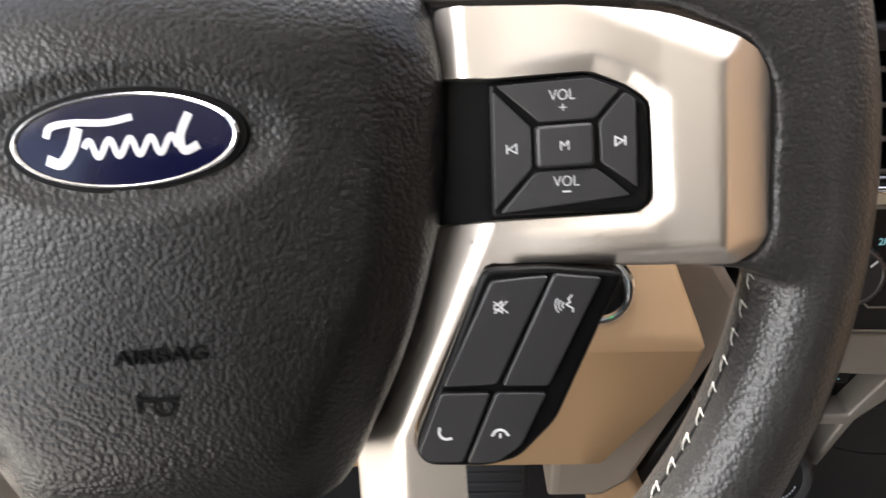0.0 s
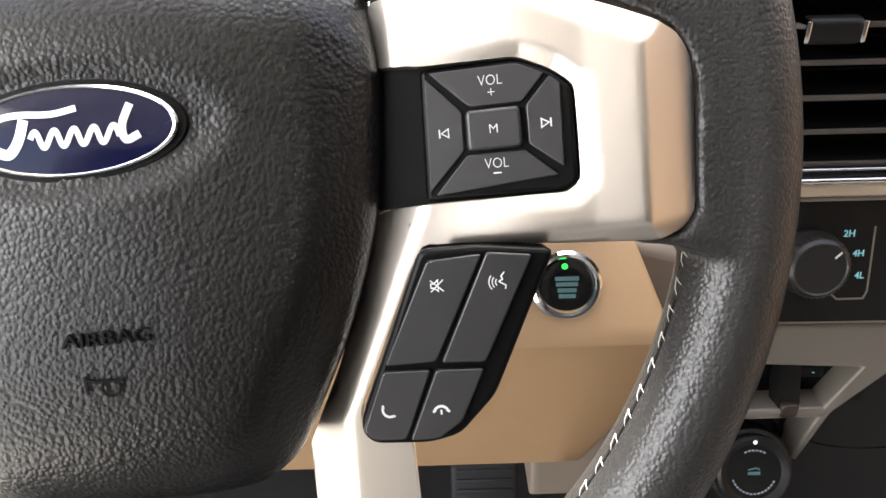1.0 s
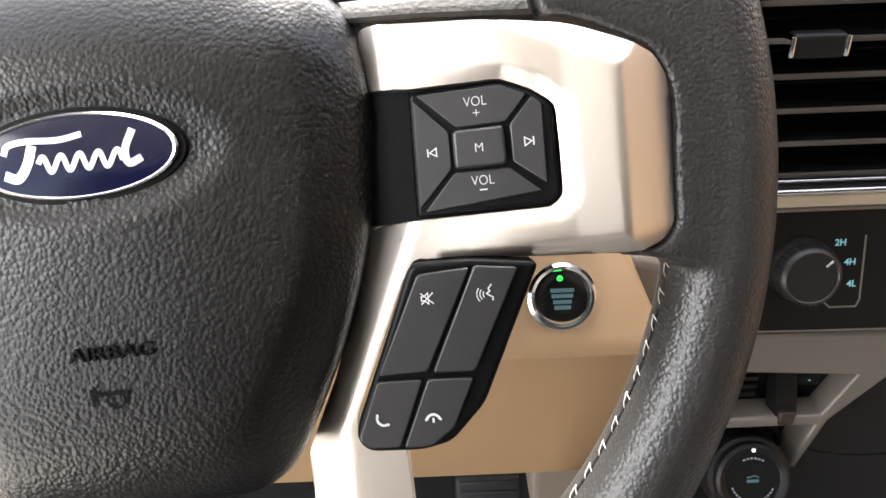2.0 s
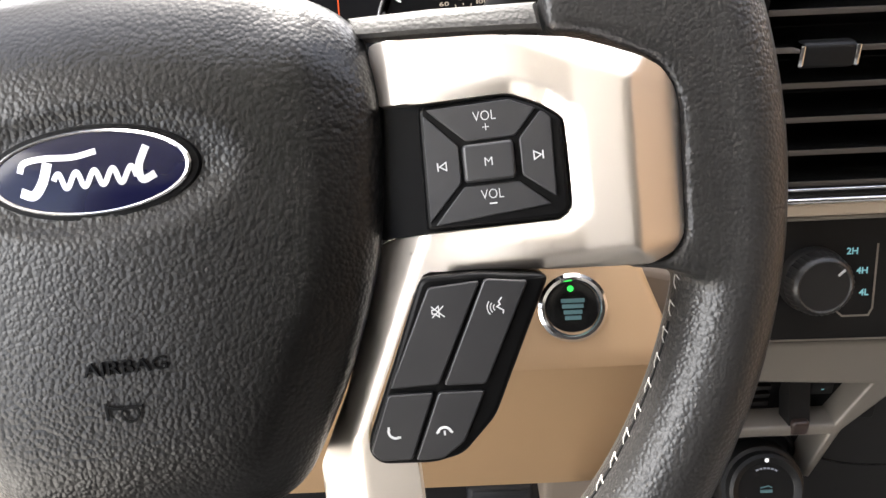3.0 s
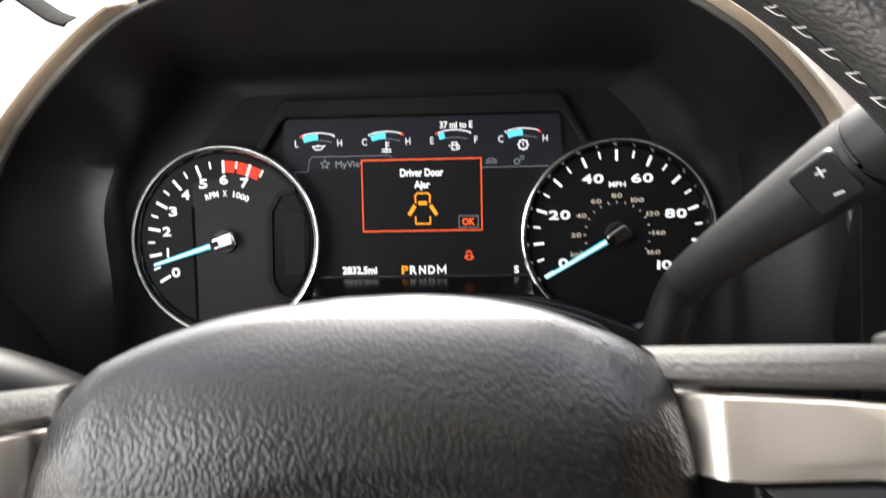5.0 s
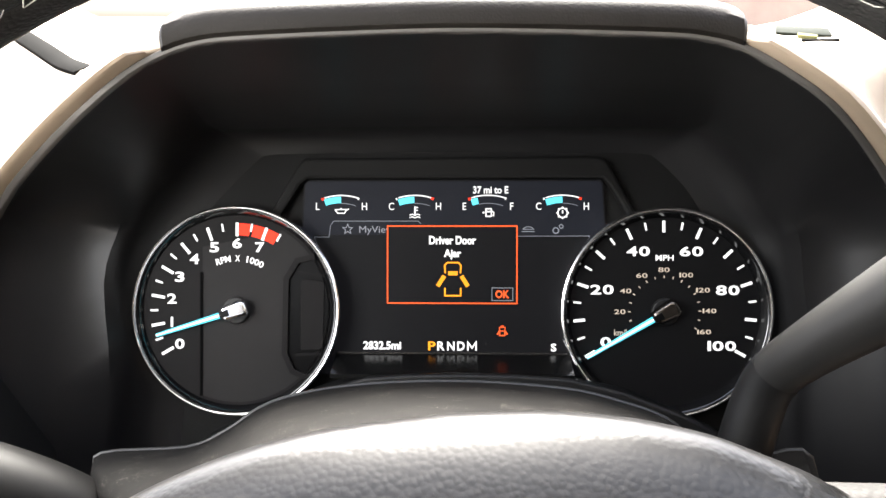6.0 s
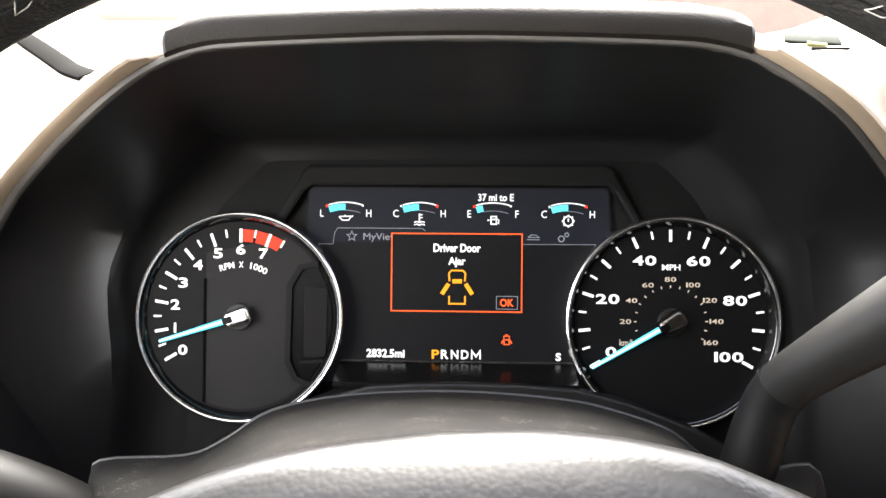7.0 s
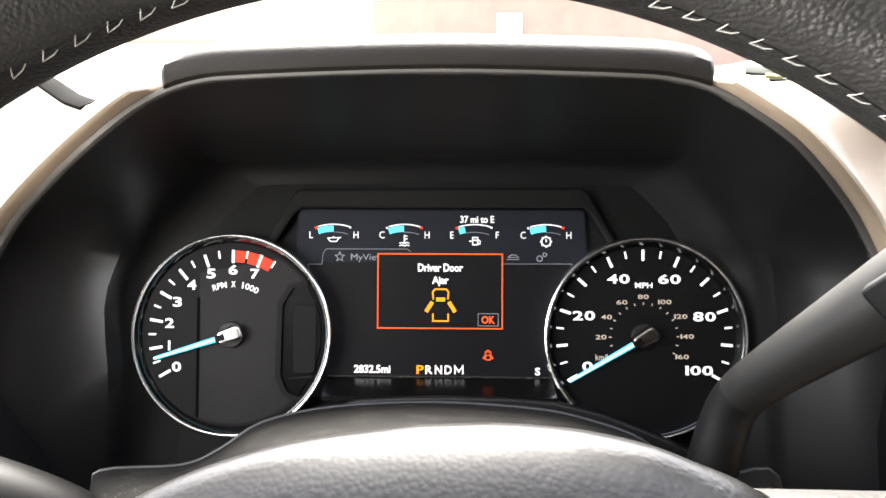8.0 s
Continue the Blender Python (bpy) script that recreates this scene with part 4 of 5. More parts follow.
def dial(cx, cy, radius, top, name, label, mat):
    """A round dial: face disc with a chrome ring."""
    d = part(name, moved(plate([(radius * math.cos(a) * mm, radius * math.sin(a) * mm) for a in (2 * math.pi * k / 96 for k in range(96))], 0.006, 0), Matrix.Translation((cx * mm, cy * mm, 0.008))), mat, cluster, label)
    def turned(prof):
        return loft([[((radius + dr) * math.cos(a) * mm + cx * mm, (radius + dr) * math.sin(a) * mm + cy * mm, (8 + dz) * mm) for a in (2 * math.pi * k / 120 for k in range(120))] for dr, dz in prof])

    part("chrome_ring", turned([(2.3, top - 2.6), (2.6, top - 1.2), (3.2, top - 0.2), (3.9, top), (4.8, top - 0.6), (5.4, top - 2.2), (5.6, top - 5.0), (5.6, -9.0)]), RING_CHROME, d, "polished chrome ring")
    part("inner_wall", turned([(-1.2, -0.2), (-0.6, top * 0.25), (0.6, top * 0.6), (1.6, top * 0.85), (2.3, top - 1.6)]), WALL_GLOSS, d, "glossy black wall inside the ring")
    return d


def tick(d, cx, cy, ang, r0, r1, width, mat, name="tick", z=8.15):
    c, s = math.cos(radians(ang)), math.sin(radians(ang))
    return lit(name, lines([(cx + r0 * c, cy + r0 * s), (cx + r1 * c, cy + r1 * s)], width), 0, 0, mat, z, parent=d)


def needle(d, cx, cy, ang, r0, r1):
    c, s = math.cos(radians(ang)), math.sin(radians(ang))
    n = Vector((-s, c, 0))
    p0, p1 = Vector((cx + r0 * c, cy + r0 * s, 12.0)), Vector((cx + r1 * c, cy + r1 * s, 10.6))
    for nm, mt, wa, wb, z in (("needle", LIT_BLUE, 1.9, 1.1, 0.0), ("needle_core", LIT_WHITE, 0.8, 0.5, 0.7)):
        up = Vector((0, 0, 1.0 if z == 0 else 0.5))
        zz = Vector((0, 0, z))
        ring_a = [p0 + n * wa + zz, p0 + up + zz, p0 - n * wa + zz, p0 - up * 0.3 + zz]
        ring_b = [p1 + n * wb + zz, p1 + up + zz, p1 - n * wb + zz, p1 - up * 0.3 + zz]
        part(nm, loft([[tuple(v * mm) for v in ring_a], [tuple(v * mm) for v in ring_b]], True, True, True), mt, d)
    body = plate([(x * mm, y * mm) for x, y in rounded([(9.0, 4.6), (9.0, -4.6), (-8.5, -6.0), (-8.5, 6.0)], 4.5, 5)[::-1]], 0.010, 0.0025, 4)
    part("needle_cap", moved(body, Matrix.Translation((cx * mm, cy * mm, 0.0160)) @ Matrix.Rotation(radians(ang), 4, "Z")), CHROME if d.name.startswith("tach") else DARK_CHROME, d)
    part("cap_slot", moved(plate([(x * mm, y * mm) for x, y in rounded([(9.2, 2.0), (9.2, -2.0), (3.0, -2.2), (3.0, 2.2)], 0.9, 3)[::-1]], 0.002, 0.0003), Matrix.Translation((cx * mm, cy * mm, 0.0164)) @ Matrix.Rotation(radians(ang), 4, "Z")), PAD_BLACK, d)
    part("needle_boss", moved(plate(ring_pts(8.5), 0.006, 0.001, 2), Matrix.Translation((cx * mm, cy * mm, 0.0108))), BLACK, d)


def ring_pts(r, n=40):
    return [(r * math.cos(2 * math.pi * k / n) * mm, r * math.sin(2 * math.pi * k / n) * mm) for k in range(n)]


def digits(text, width, height, x, y, mat, d, bold):
    """A number on a dial, each figure a part of its own."""
    wide = [width * (0.3 if ch == "1" else 1.0) for ch in text]
    gap = width * 0.16
    at = x - (sum(wide) + gap * (len(text) - 1)) / 2
    for ch, w in zip(text, wide):
        lit("numeral", fitted(ch, w, height, bold=bold), at + w / 2, y, mat, 8.15, parent=d)
        at += w + gap


# tachometer
TX, TY = -136.0, -27.3
tach = dial(TX, TY, 61.0, 5.0, "tachometer", "black tachometer dial with white numerals", DIAL_GREY)
TACH_0, TACH_1 = 210.3, 20.05
for k in range(16):
    big = k % 2 == 0
    tick(tach, TX, TY, TACH_0 - k * 0.5 * TACH_1, 46.8 if big else 50.4, 55.4, 1.8 if big else 1.2, LIT_WHITE)
for k in (12, 13, 14):
    lit("red_zone", lines(arc(TX, TY, 51.2, TACH_0 - k * 0.5 * TACH_1 - 1.2, TACH_0 - (k + 1) * 0.5 * TACH_1 + 1.0, 6), 7.6), 0, 0, LIT_RED, 8.12, parent=tach)
for k, ch in enumerate("01234567"):
    a = radians(TACH_0 - k * TACH_1)
    lit("numeral", fitted(ch, 1.4 if ch == "1" else 5.9, 6.4, bold=0.00022), TX + 42.3 * math.cos(a), TY + 42.3 * math.sin(a), LIT_WHITE, 8.15, parent=tach)
for k, ch in enumerate("RPM X 1000"):
    a = radians(86.6 + (4.5 - k) * 5.5)
    if ch != " ":
        lit("lettering", fitted(ch, 0.9 if ch == "1" else (3.6 if ch == "M" else 2.9), 4.0, bold=0.0001), TX + 32.8 * math.cos(a), TY + 32.8 * math.sin(a), LIT_WHITE, 8.15, (a - math.pi / 2) * 0.7, tach)
lit("dial_panel", plate([(x * mm, y * mm) for x, y in [(-22, 40)] + arc(0, 0, 58, 60, -110, 30) + [(-22, -54)]][::-1], 0.0003, 0), TX, TY, DIAL_PANEL, 8.05, parent=tach)
lit("dial_seam", lines([(TX - 22.5, TY + 24), (TX - 22.5, TY - 54)], 1.8), 0, 0, SLOT_BLACK, 8.45, parent=tach)
WINDOW = [(50, 34), (39, 31.5), (32, 20), (31, -27), (36, -38), (46, -42)]
part("side_window", moved(plate([(x * mm, y * mm) for x, y in WINDOW + arc(0, 0, 58.5, -40, 32, 14)], 0.0012, 0.0), Matrix.Translation((TX * mm, TY * mm, 0.0093))), PAD_BLACK, tach, "black side window")
part("side_frame", moved(merge(stroke([(x * mm, y * mm) for x, y in WINDOW], 0.0034, 0.0022), stroke([(x * mm, y * mm) for x, y in [(39, 24), (56, 22)]], 0.0016, 0.001), stroke([(x * mm, y * mm) for x, y in [(38, -28), (54, -27)]], 0.0016, 0.001)), Matrix.Translation((TX * mm, TY * mm, 0.0090))), DIAL_GREY, tach, "charcoal window frame")
part("window_pane", moved(plate([(x * mm, y * mm) for x, y in rounded([(41, 20), (56, 18.5), (55, -24), (41, -25)], 2)], 0.0006, 0.0003), Matrix.Translation((TX * mm, TY * mm, 0.0098))), DIAL_GREY, tach)
needle(tach, TX, TY, 197.4, 8.0, 53.0)

# speedometer
SX, SY = 131.5, -27.2
speedo = dial(SX, SY, 59.5, 7.0, "speedometer", "black speedometer dial with white numerals", DIAL)
for k in range(21):
    ang = 210.0 - k * 11.95
    big = k % 2 == 0
    tick(speedo, SX, SY, ang, 49.2 if big else 51.6, 56.4, 1.8 if big else 1.2, LIT_WHITE)
for k in range(6):
    a = radians(207.6 - k * 47.1) if k < 5 else radians(-31.0)
    digits(str(k * 20), 6.6, 6.0, SX + 40.8 * math.cos(a), SY + 40.8 * math.sin(a), LIT_WHITE, speedo, 0.00022)
lit("lettering", fitted("MPH", 11.0, 3.6, bold=0.0001), SX, SY + 33.4, LIT_WHITE, 8.15, parent=speedo)
for k in range(17):
    tick(speedo, SX, SY, 210.0 - k * 14.9, 20.8, 22.4, 0.7, LIT_DIM)
for k in range(1, 9):
    a = radians(210.0 - k * 29.8)
    digits(str(k * 20), 3.2, 2.9, SX + 27.5 * math.cos(a), SY + 26.0 * math.sin(a), LIT_DIM, speedo, 0.0001)
lit("lettering", fitted("km/h", 9.0, 4.0), SX - 26.5, SY - 13.0, LIT_DIM, 8.15, parent=speedo)
needle(speedo, SX, SY, 210.6, 8.0, 56.0)

# dark arched lip below the display
lip = [(-150, -150), (-150, -104), (-128, -93), (-100, -81), (-79, -73.5), (-51, -66), (-25, -64.2), (3, -63.6), (40, -64.0), (71, -66), (104, -74), (138, -87), (160, -98), (162, -150)]
part("lower_lip", plate([(x * mm, y * mm) for x, y in lip[::-1]], 0.022, 0.002, 3, lift=lambda x, y: 0.026), BLACK, cluster)

# ---- dashboard ----
# tan surround of the cluster, running forward as the dash top
def outward(pts, d, cx=-2, cy=-20):
    out = []
    for x, y in pts:
        v = Vector((x - cx, y - cy))
        out.append(tuple(Vector((x, y)) + v.normalized() * d))
    return out


def proud(d, z):
    """A ring round the mouth that stands proud at the sides and runs back under the brow pad."""
    ring = []
    for p in OPEN:
        f = step01((abs(p[0] + 1) - 132) / 10)
        ring.append(mouth(outward([p], d), 126 + (z - 126) * f, [p])[0])
    return ring


lip_r = [mouth(OPEN, 126), mouth(OPEN, 129.2), mouth(outward(OPEN, 0.5), 130.0, OPEN), mouth(outward(OPEN, 2.8), 130.4, OPEN), mouth(outward(OPEN, 3.3), 129.8, OPEN), mouth(outward(OPEN, 3.4), 124, OPEN)]
# the tan edge faces into the hood, then rolls over to the dash top
dash_r = [proud(d, z) for d, z in ((3.3, 125), (3.4, 130), (3.9, 136), (4.7, 138.6), (6.0, 139.6), (8.0, 139.0), (11.0, 135.0), (15.0, 126.0))]
# the top runs forward to the windshield, the sides flare out towards the doors
for d_side, w_side, d_top, w_top in ((21, 115, 15, 105), (32, 109, 26, 60), (60, 99, 42, 0), (120, 80, 68, -100), (220, 50, 106, -250), (380, 10, 143, -400)):
    ring = []
    for x, y in OPEN:
        f = min(1.0, max(0.0, (abs(x + 2) - 120) / 65))
        f = f * f * (3 - 2 * f)
        xs, ys = outward([(x, y)], d_side)[0]
        # the flanks fall away faster, so that they catch the sun
        w = w_side + max(0, 30 - y) * 0.22 - 0.95 * max(0, d_side - 16) * step01((84 - y) / 36)
        spread = max(0.0, 105 - w_top) * 0.9
        xt, yt = x * (1 + spread / 260), y + d_top
        ring.append(sink(xs * f + xt * (1 - f), ys * f + yt * (1 - f), w * f + w_top * (1 - f), y))
    dash_r.append(ring)
dash = thing("dashboard_top", CLUSTER_M, "camel tan dashboard top arching over the instrument cluster", "dashboard")
# one rolled skin: sunlit top in the paler tan, shaded edge in the darker
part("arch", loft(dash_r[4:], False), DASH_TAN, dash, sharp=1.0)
part("arch_trim", loft(dash_r[:5], False), SHADED_EDGE_TAN, dash, "tan rolled edge round the cluster, coloured darker for its shade")
part("hood_lip", loft(lip_r, False), LIP_GREY, dash, "thin grey lip inside the tan edge")
brow_line = [p for p in OPEN if -136 < p[0] < 138]
brow = []
for d, z in ((1.4, 124), (1.7, 130), (3.2, 133.2), (8, 135), (12.5, 134.4), (17.5, 130), (22, 122), (24.5, 110), (25, 60), (12, 58)):
    brow.append(ring3([(x, y + d) for x, y in brow_line], z))
part("brow_pad", loft(brow, False), DARK_HIDE, dash, "dark grained vinyl brow pad")
for end in (0, -1):
    part("brow_end", loft([[r[end] for r in brow]] + [[(r[end][0] + (-0.0015 if end == 0 else 0.0015), r[end][1] - 0.001, r[end][2] - 0.001) for r in brow]], False), BLACK, dash)
SLOT_LEFT = [(0.003, -0.003, -0.0006), (-0.0116, 0.0078, 0.0017), (-0.0205, 0.0161, 0.0039), (-0.0384, 0.0322, 0.0094), (-0.0577, 0.0495, 0.0150), (-0.082, 0.071, 0.0215)]
SLOT_RIGHT = [(-0.001, -0.0025, -0.001), (0.0095, -0.0054, -0.0016), (0.0188, -0.0068, -0.0020), (0.026, -0.0078, -0.0024)]


def ribbon(pts, wide, up=0.0012):
    """A flat strip along points, wide across them in the lie of the dash top."""
    P = [Vector(p) for p in spline(pts, 4)]
    rings = []
    for i, p in enumerate(P):
        d = (P[min(i + 1, len(P) - 1)] - P[max(i - 1, 0)]).normalized()
        a = d.cross(Vector((0, -0.35, 0.94))).normalized() * wide / 2
        u = Vector((0, -0.35, 0.94)) * up
        rings.append([tuple(p - a - u), tuple(p - a + u * 0.7), tuple(p - a * 0.85 + u), tuple(p + a * 0.85 + u), tuple(p + a + u * 0.7), tuple(p + a - u)])
    return loft(rings, True, True, True)


slot = thing("defroster_slot", Matrix.Translation((-0.2700, 0.5370, 0.7752)), "black side window defroster slot in the dash top", "air vent", "defroster slots")
part("slot_frame", ribbon(SLOT_LEFT, 0.0115), SLOT_BLACK, slot)
slot = thing("defroster_slot", Matrix.Translation((0.1058, 0.5690, 0.7972)), "dark slot with a pale green insert in the dash top", "air vent", "defroster slots")
part("slot_frame", ribbon(SLOT_RIGHT, 0.011, 0.0009), SLOT_GREEN, slot)
part("slot_insert", ribbon([(0.0067, -0.0138, -0.0036), (0.0110, -0.0151, -0.0041), (0.0160, -0.0163, -0.0046)], 0.0034, 0.0009), SLOT_PALE, slot, "pale yellow green insert")
slot = thing("dash_seam", Matrix.Translation((0.1080, 0.5480, 0.7905)), "thin dark seam in the dash top", "trim")
part("seam", ribbon([(0.004, -0.0010, 0.0004), (0.012, 0.0, 0.0005), (0.024, 0.0012, 0.0007)], 0.0016, 0.0008), SLOT_BLACK, slot)

# lower panels, in the world's x and z, built as solids that face the driver
def panel(name, pts, y0, thick, mat, label, category, bevel=0.003, lift=None, kind=""):
    """A panel whose outline is given in x and z (mm); its face stands at y0 and it goes thick metres deep."""
    ob = part(name, plate([(x * mm, z * mm) for x, z in pts], thick, bevel, 3, lift), mat)
    ob.matrix_world = Matrix.Translation((0, y0, 0)) @ Matrix.Rotation(radians(90), 4, "X")
    return tagged(ob, label, category, kind=kind)


knee = thing("knee_panel", Matrix.Identity(4), "camel tan knee panel under the steering column", "dash panel")
KX = [-330, -200, -60, 60, 110]
rows_k = []
for z, y, xr in ((566, 402, 139), (552, 386, 144), (520, 367, 158), (506, 357, 164), (500, 353.2, 166.5), (496, 352.2, 168), (470, 355.5, 165), (440, 361, 154), (400, 370, 137), (385, 373.5, 131), (382, 379, 129), (384, 395, 129), (388, 470, 127)):
    rows_k.append([(x * mm, y * mm, z * mm) for x in KX] + [((xr - 4) * mm, (y + 0.5) * mm, z * mm), (xr * mm, (y + 4) * mm, z * mm), ((xr + 1) * mm, (y + 14) * mm, z * mm), ((xr + 1) * mm, (y + 34) * mm, z * mm)])
part("upper_face", loft(rows_k[:6], False), TAN, knee, sharp=0.8)
part("lower_face", loft(rows_k[5:], False), TAN, knee, sharp=0.8)

start_m = Matrix.Translation((0.1092, 0.3700, 0.5247)) @ Matrix.Rotation(radians(90 - 27), 4, "X")
start = thing("start_button", start_m, "round engine start button with a chrome ring and green lamp", "push button")


def lathe(prof, n=48):
    return loft([[(r * math.cos(a) * mm, r * math.sin(a) * mm, z * mm) for a in (2 * math.pi * k / n for k in range(n))] for r, z in prof], True, prof[0][0] < 0.5, prof[-1][0] < 0.5)


part("chrome_ring", lathe([(15.0, -2), (15.0, 2.8), (16.0, 4.2), (17.6, 4.0), (19.4, 2.4), (19.9, 0), (19.9, -6)]), CHROME, start)
part("cap", lathe([(0.1, 1.0), (8, 1.1), (13.6, 1.8), (14.8, 1.2), (15.0, -3)]), BLACK_GLOSS, start)
part("lamp", moved(lathe([(0.1, 0.6), (1.4, 0.5), (1.8, 0)], 16), Matrix.Translation((-0.001, 0.0108, 0.0015))), LIT_GREEN, start)
for k, (y, w) in enumerate(((4.0, 6.6), (0.9, 6.0), (-2.4, 5.2), (-5.6, 4.6))):
    part("print_bar", moved(stroke([(-w * mm, 0), (w * mm, 0)], 0.0023), Matrix.Translation((0, y * mm, 0.0019))), DIM_TEAL, start)

panel("column_side_panel", [(120, 545), (182, 528), (199, 503), (198, 469), (156, 345), (138, 330), (100, 330), (100, 545)], 0.392, 0.05, TAUPE, "taupe plastic panel beside the knee panel", "dash panel", 0.006)
panel("lower_knee_panel", [(118, 360), (146, 356), (172, 318), (200, 250), (150, 240)], 0.402, 0.04, TAN, "camel tan lower panel beside the footwell", "dash panel", 0.004)
panel("cluster_side_gap", [(157.5, 703), (225, 703), (225, 540), (186, 540), (180, 580)], 0.463, 0.004, BLACK, "black gap panel beside the cluster", "dash panel", 0.001)
panel("dash_core", [(-420, 780), (-300, 560), (-300, 520), (180, 520), (180, 760), (460, 760), (460, 250), (160, 200), (130, 400), (-420, 400)], 0.468, 0.04, BLACK, "dark inner dashboard body", "dashboard", 0, kind="structure")

# centre stack
STACK_TRIM = material("dull_grey_trim", (0.21, 0.19, 0.165), 0.45, 0.4, var=0.08, grain=2500, bump=0.06)
SLAT_EDGE = material("slat_edge_brown_grey", (0.085, 0.072, 0.064), 0.45, 0.2, var=0.1, bump=0.05)
LEVER_TIP = material("lever_tip_brown", (0.035, 0.022, 0.018), 0.35, var=0.15, bump=0.05)
KNOB = material("knob_soft_black", (0.022, 0.021, 0.020), 0.33, var=0.15, grain=1800, bump=0.1)
SY0 = 0.402
stack = thing("centre_vent", Matrix.Translation((0, SY0, 0)), "black air vent with thin horizontal slats and a chrome tab", "air vent")
part("vent_well", merge(box(0.205, 0.395, 0.05, 0.056, 0.575, 0.735), box(0.202, 0.206, 0, 0.056, 0.575, 0.735), box(0.394, 0.398, 0, 0.056, 0.575, 0.735)), BLACK_GLOSS, stack)
slat = None
for k in range(8):
    z = 0.5775 + 0.0192 * k
    if slat is None:
        slat = part("slat", moved(box(0.207, 0.393, 0.0, 0.040, -0.0015, 0.0015, 0.0005), Matrix.Identity(4)), BLACK_GLOSS, stack)
        s_ob = slat
        edge = part("slat_edge", box(0.207, 0.393, -0.0012, -0.0001, -0.0015, 0.0015, 0.0004), SLAT_EDGE, s_ob, "dull brown grey slat edge")
    else:
        s_ob = new("slat", slat.data)
        s_ob.parent = stack
        e_ob = new("slat_edge", edge.data)
        e_ob.parent = s_ob
    s_ob.location = (0, 0.004, z)
tab = part("vent_tab", box(0.2235, 0.2525, -0.006, 0.004, 0.6465, 0.6600, 0.003, 3), BLACK, stack, "black vent tab with chrome ends")
for x in (0.2225, 0.2506):
    part("tab_chrome", box(x, x + 0.0030, -0.0068, 0.004, 0.6478, 0.6592, 0.0012), CHROME, tab)
strip = thing("vent_chrome_strip", Matrix.Translation((0, SY0, 0)), "black gloss strip with chrome lines under the vent", "trim")
part("gloss_band", box(0.200, 0.400, 0.0, 0.02, 0.5668, 0.5762, 0.0015), BLACK_GLOSS, strip)
part("chrome_line", sweep([(x, -0.0004, 0.5757) for x in (0.200, 0.300, 0.400)], [0.0008] * 3, 12), CHROME, strip)
part("chrome_line", sweep([(x, -0.0002, 0.5687) for x in (0.200, 0.300, 0.400)], [0.0019] * 3, 16), CHROME, strip)
panel("vent_gap_trim", [(200, 556.6), (400, 556.6), (400, 553.6), (200, 553.6)], SY0 + 0.003, 0.02, STACK_TRIM, "dull brown strip above the switch panel", "trim", 0.001)
panel("vent_lower_trim", [(200, 566.4), (400, 566.4), (400, 557.8), (200, 557.8)], SY0, 0.03, BEIGE_TRIM, "beige trim strip under the vent", "trim", 0.002)
PANEL_M = Matrix.Translation((0, SY0 + 0.004, 0.5135)) @ Matrix.Rotation(radians(-14), 4, "X") @ Matrix.Translation((0, 0, -0.5135)) @ Matrix.Rotation(radians(90), 4, "X")
switches = thing("switch_panel", PANEL_M, "black switch panel with lit drive mode marks", "dash panel")
part("panel_face", plate([(x * mm, z * mm) for x, z in [(205, 555), (400, 552), (400, 471), (205, 474)]], 0.03, 0.002, 3), BLACK, switches)
part("panel_edge", moved(stroke([(0.205, 0.4745), (0.399, 0.4715)], 0.0011, 0.0006), Matrix.Translation((0, 0, 0))), DULL_SILVER, switches, "thin silver lower edge")

drive = thing("drive_selector_knob", PANEL_M @ Matrix.Translation((0.2602, 0.5135, 0.001)), "black rotary drive mode knob with a white pointer", "rotary knob")
part("knob_skirt", lathe([(20.4, -1), (20.4, 3), (19.8, 5), (19, 6), (19, 7)]), KNOB, drive)
ribs = []
for z, r0 in ((6, 19.4), (13, 18.8), (15.5, 17.4), (16.5, 15.7)):
    ribs.append([((r0 + (0.35 if k % 2 else -0.2) * (1 if z < 17 else 0)) * math.cos(2 * math.pi * k / 72) * mm, (r0 + (0.35 if k % 2 else -0.2) * (1 if z < 17 else 0)) * math.sin(2 * math.pi * k / 72) * mm, z * mm) for k in range(72)])
ribs.append([(14.8 * math.cos(2 * math.pi * k / 72) * mm, 14.8 * math.sin(2 * math.pi * k / 72) * mm, 0.0158) for k in range(72)])
part("knob", loft(ribs, True, False, True), KNOB, drive)
part("pointer", moved(stroke([(0.0075, 0.0068), (0.0118, 0.0108)], 0.0014), Matrix.Translation((0, 0, 0.0160))), PRINT, drive)
for tx, x, z in (("2H", 283.5, 530), ("4H", 290.5, 517.5), ("4L", 293.0, 503.5)):
    part("drive_mode_print", moved(lettering(tx, 0.0058, 0.0001, 0.0001), Matrix.Translation((x * mm, z * mm, 0.0002))), LIT_TEAL, switches)
part("print_bracket", moved(stroke([(x * mm, z * mm) for x, z in [(298.5, 534), (299, 493), (297, 488.5), (281, 488.5), (277, 492)]], 0.0012), Matrix.Translation((0, 0, 0.0002))), DULL_SILVER, switches)

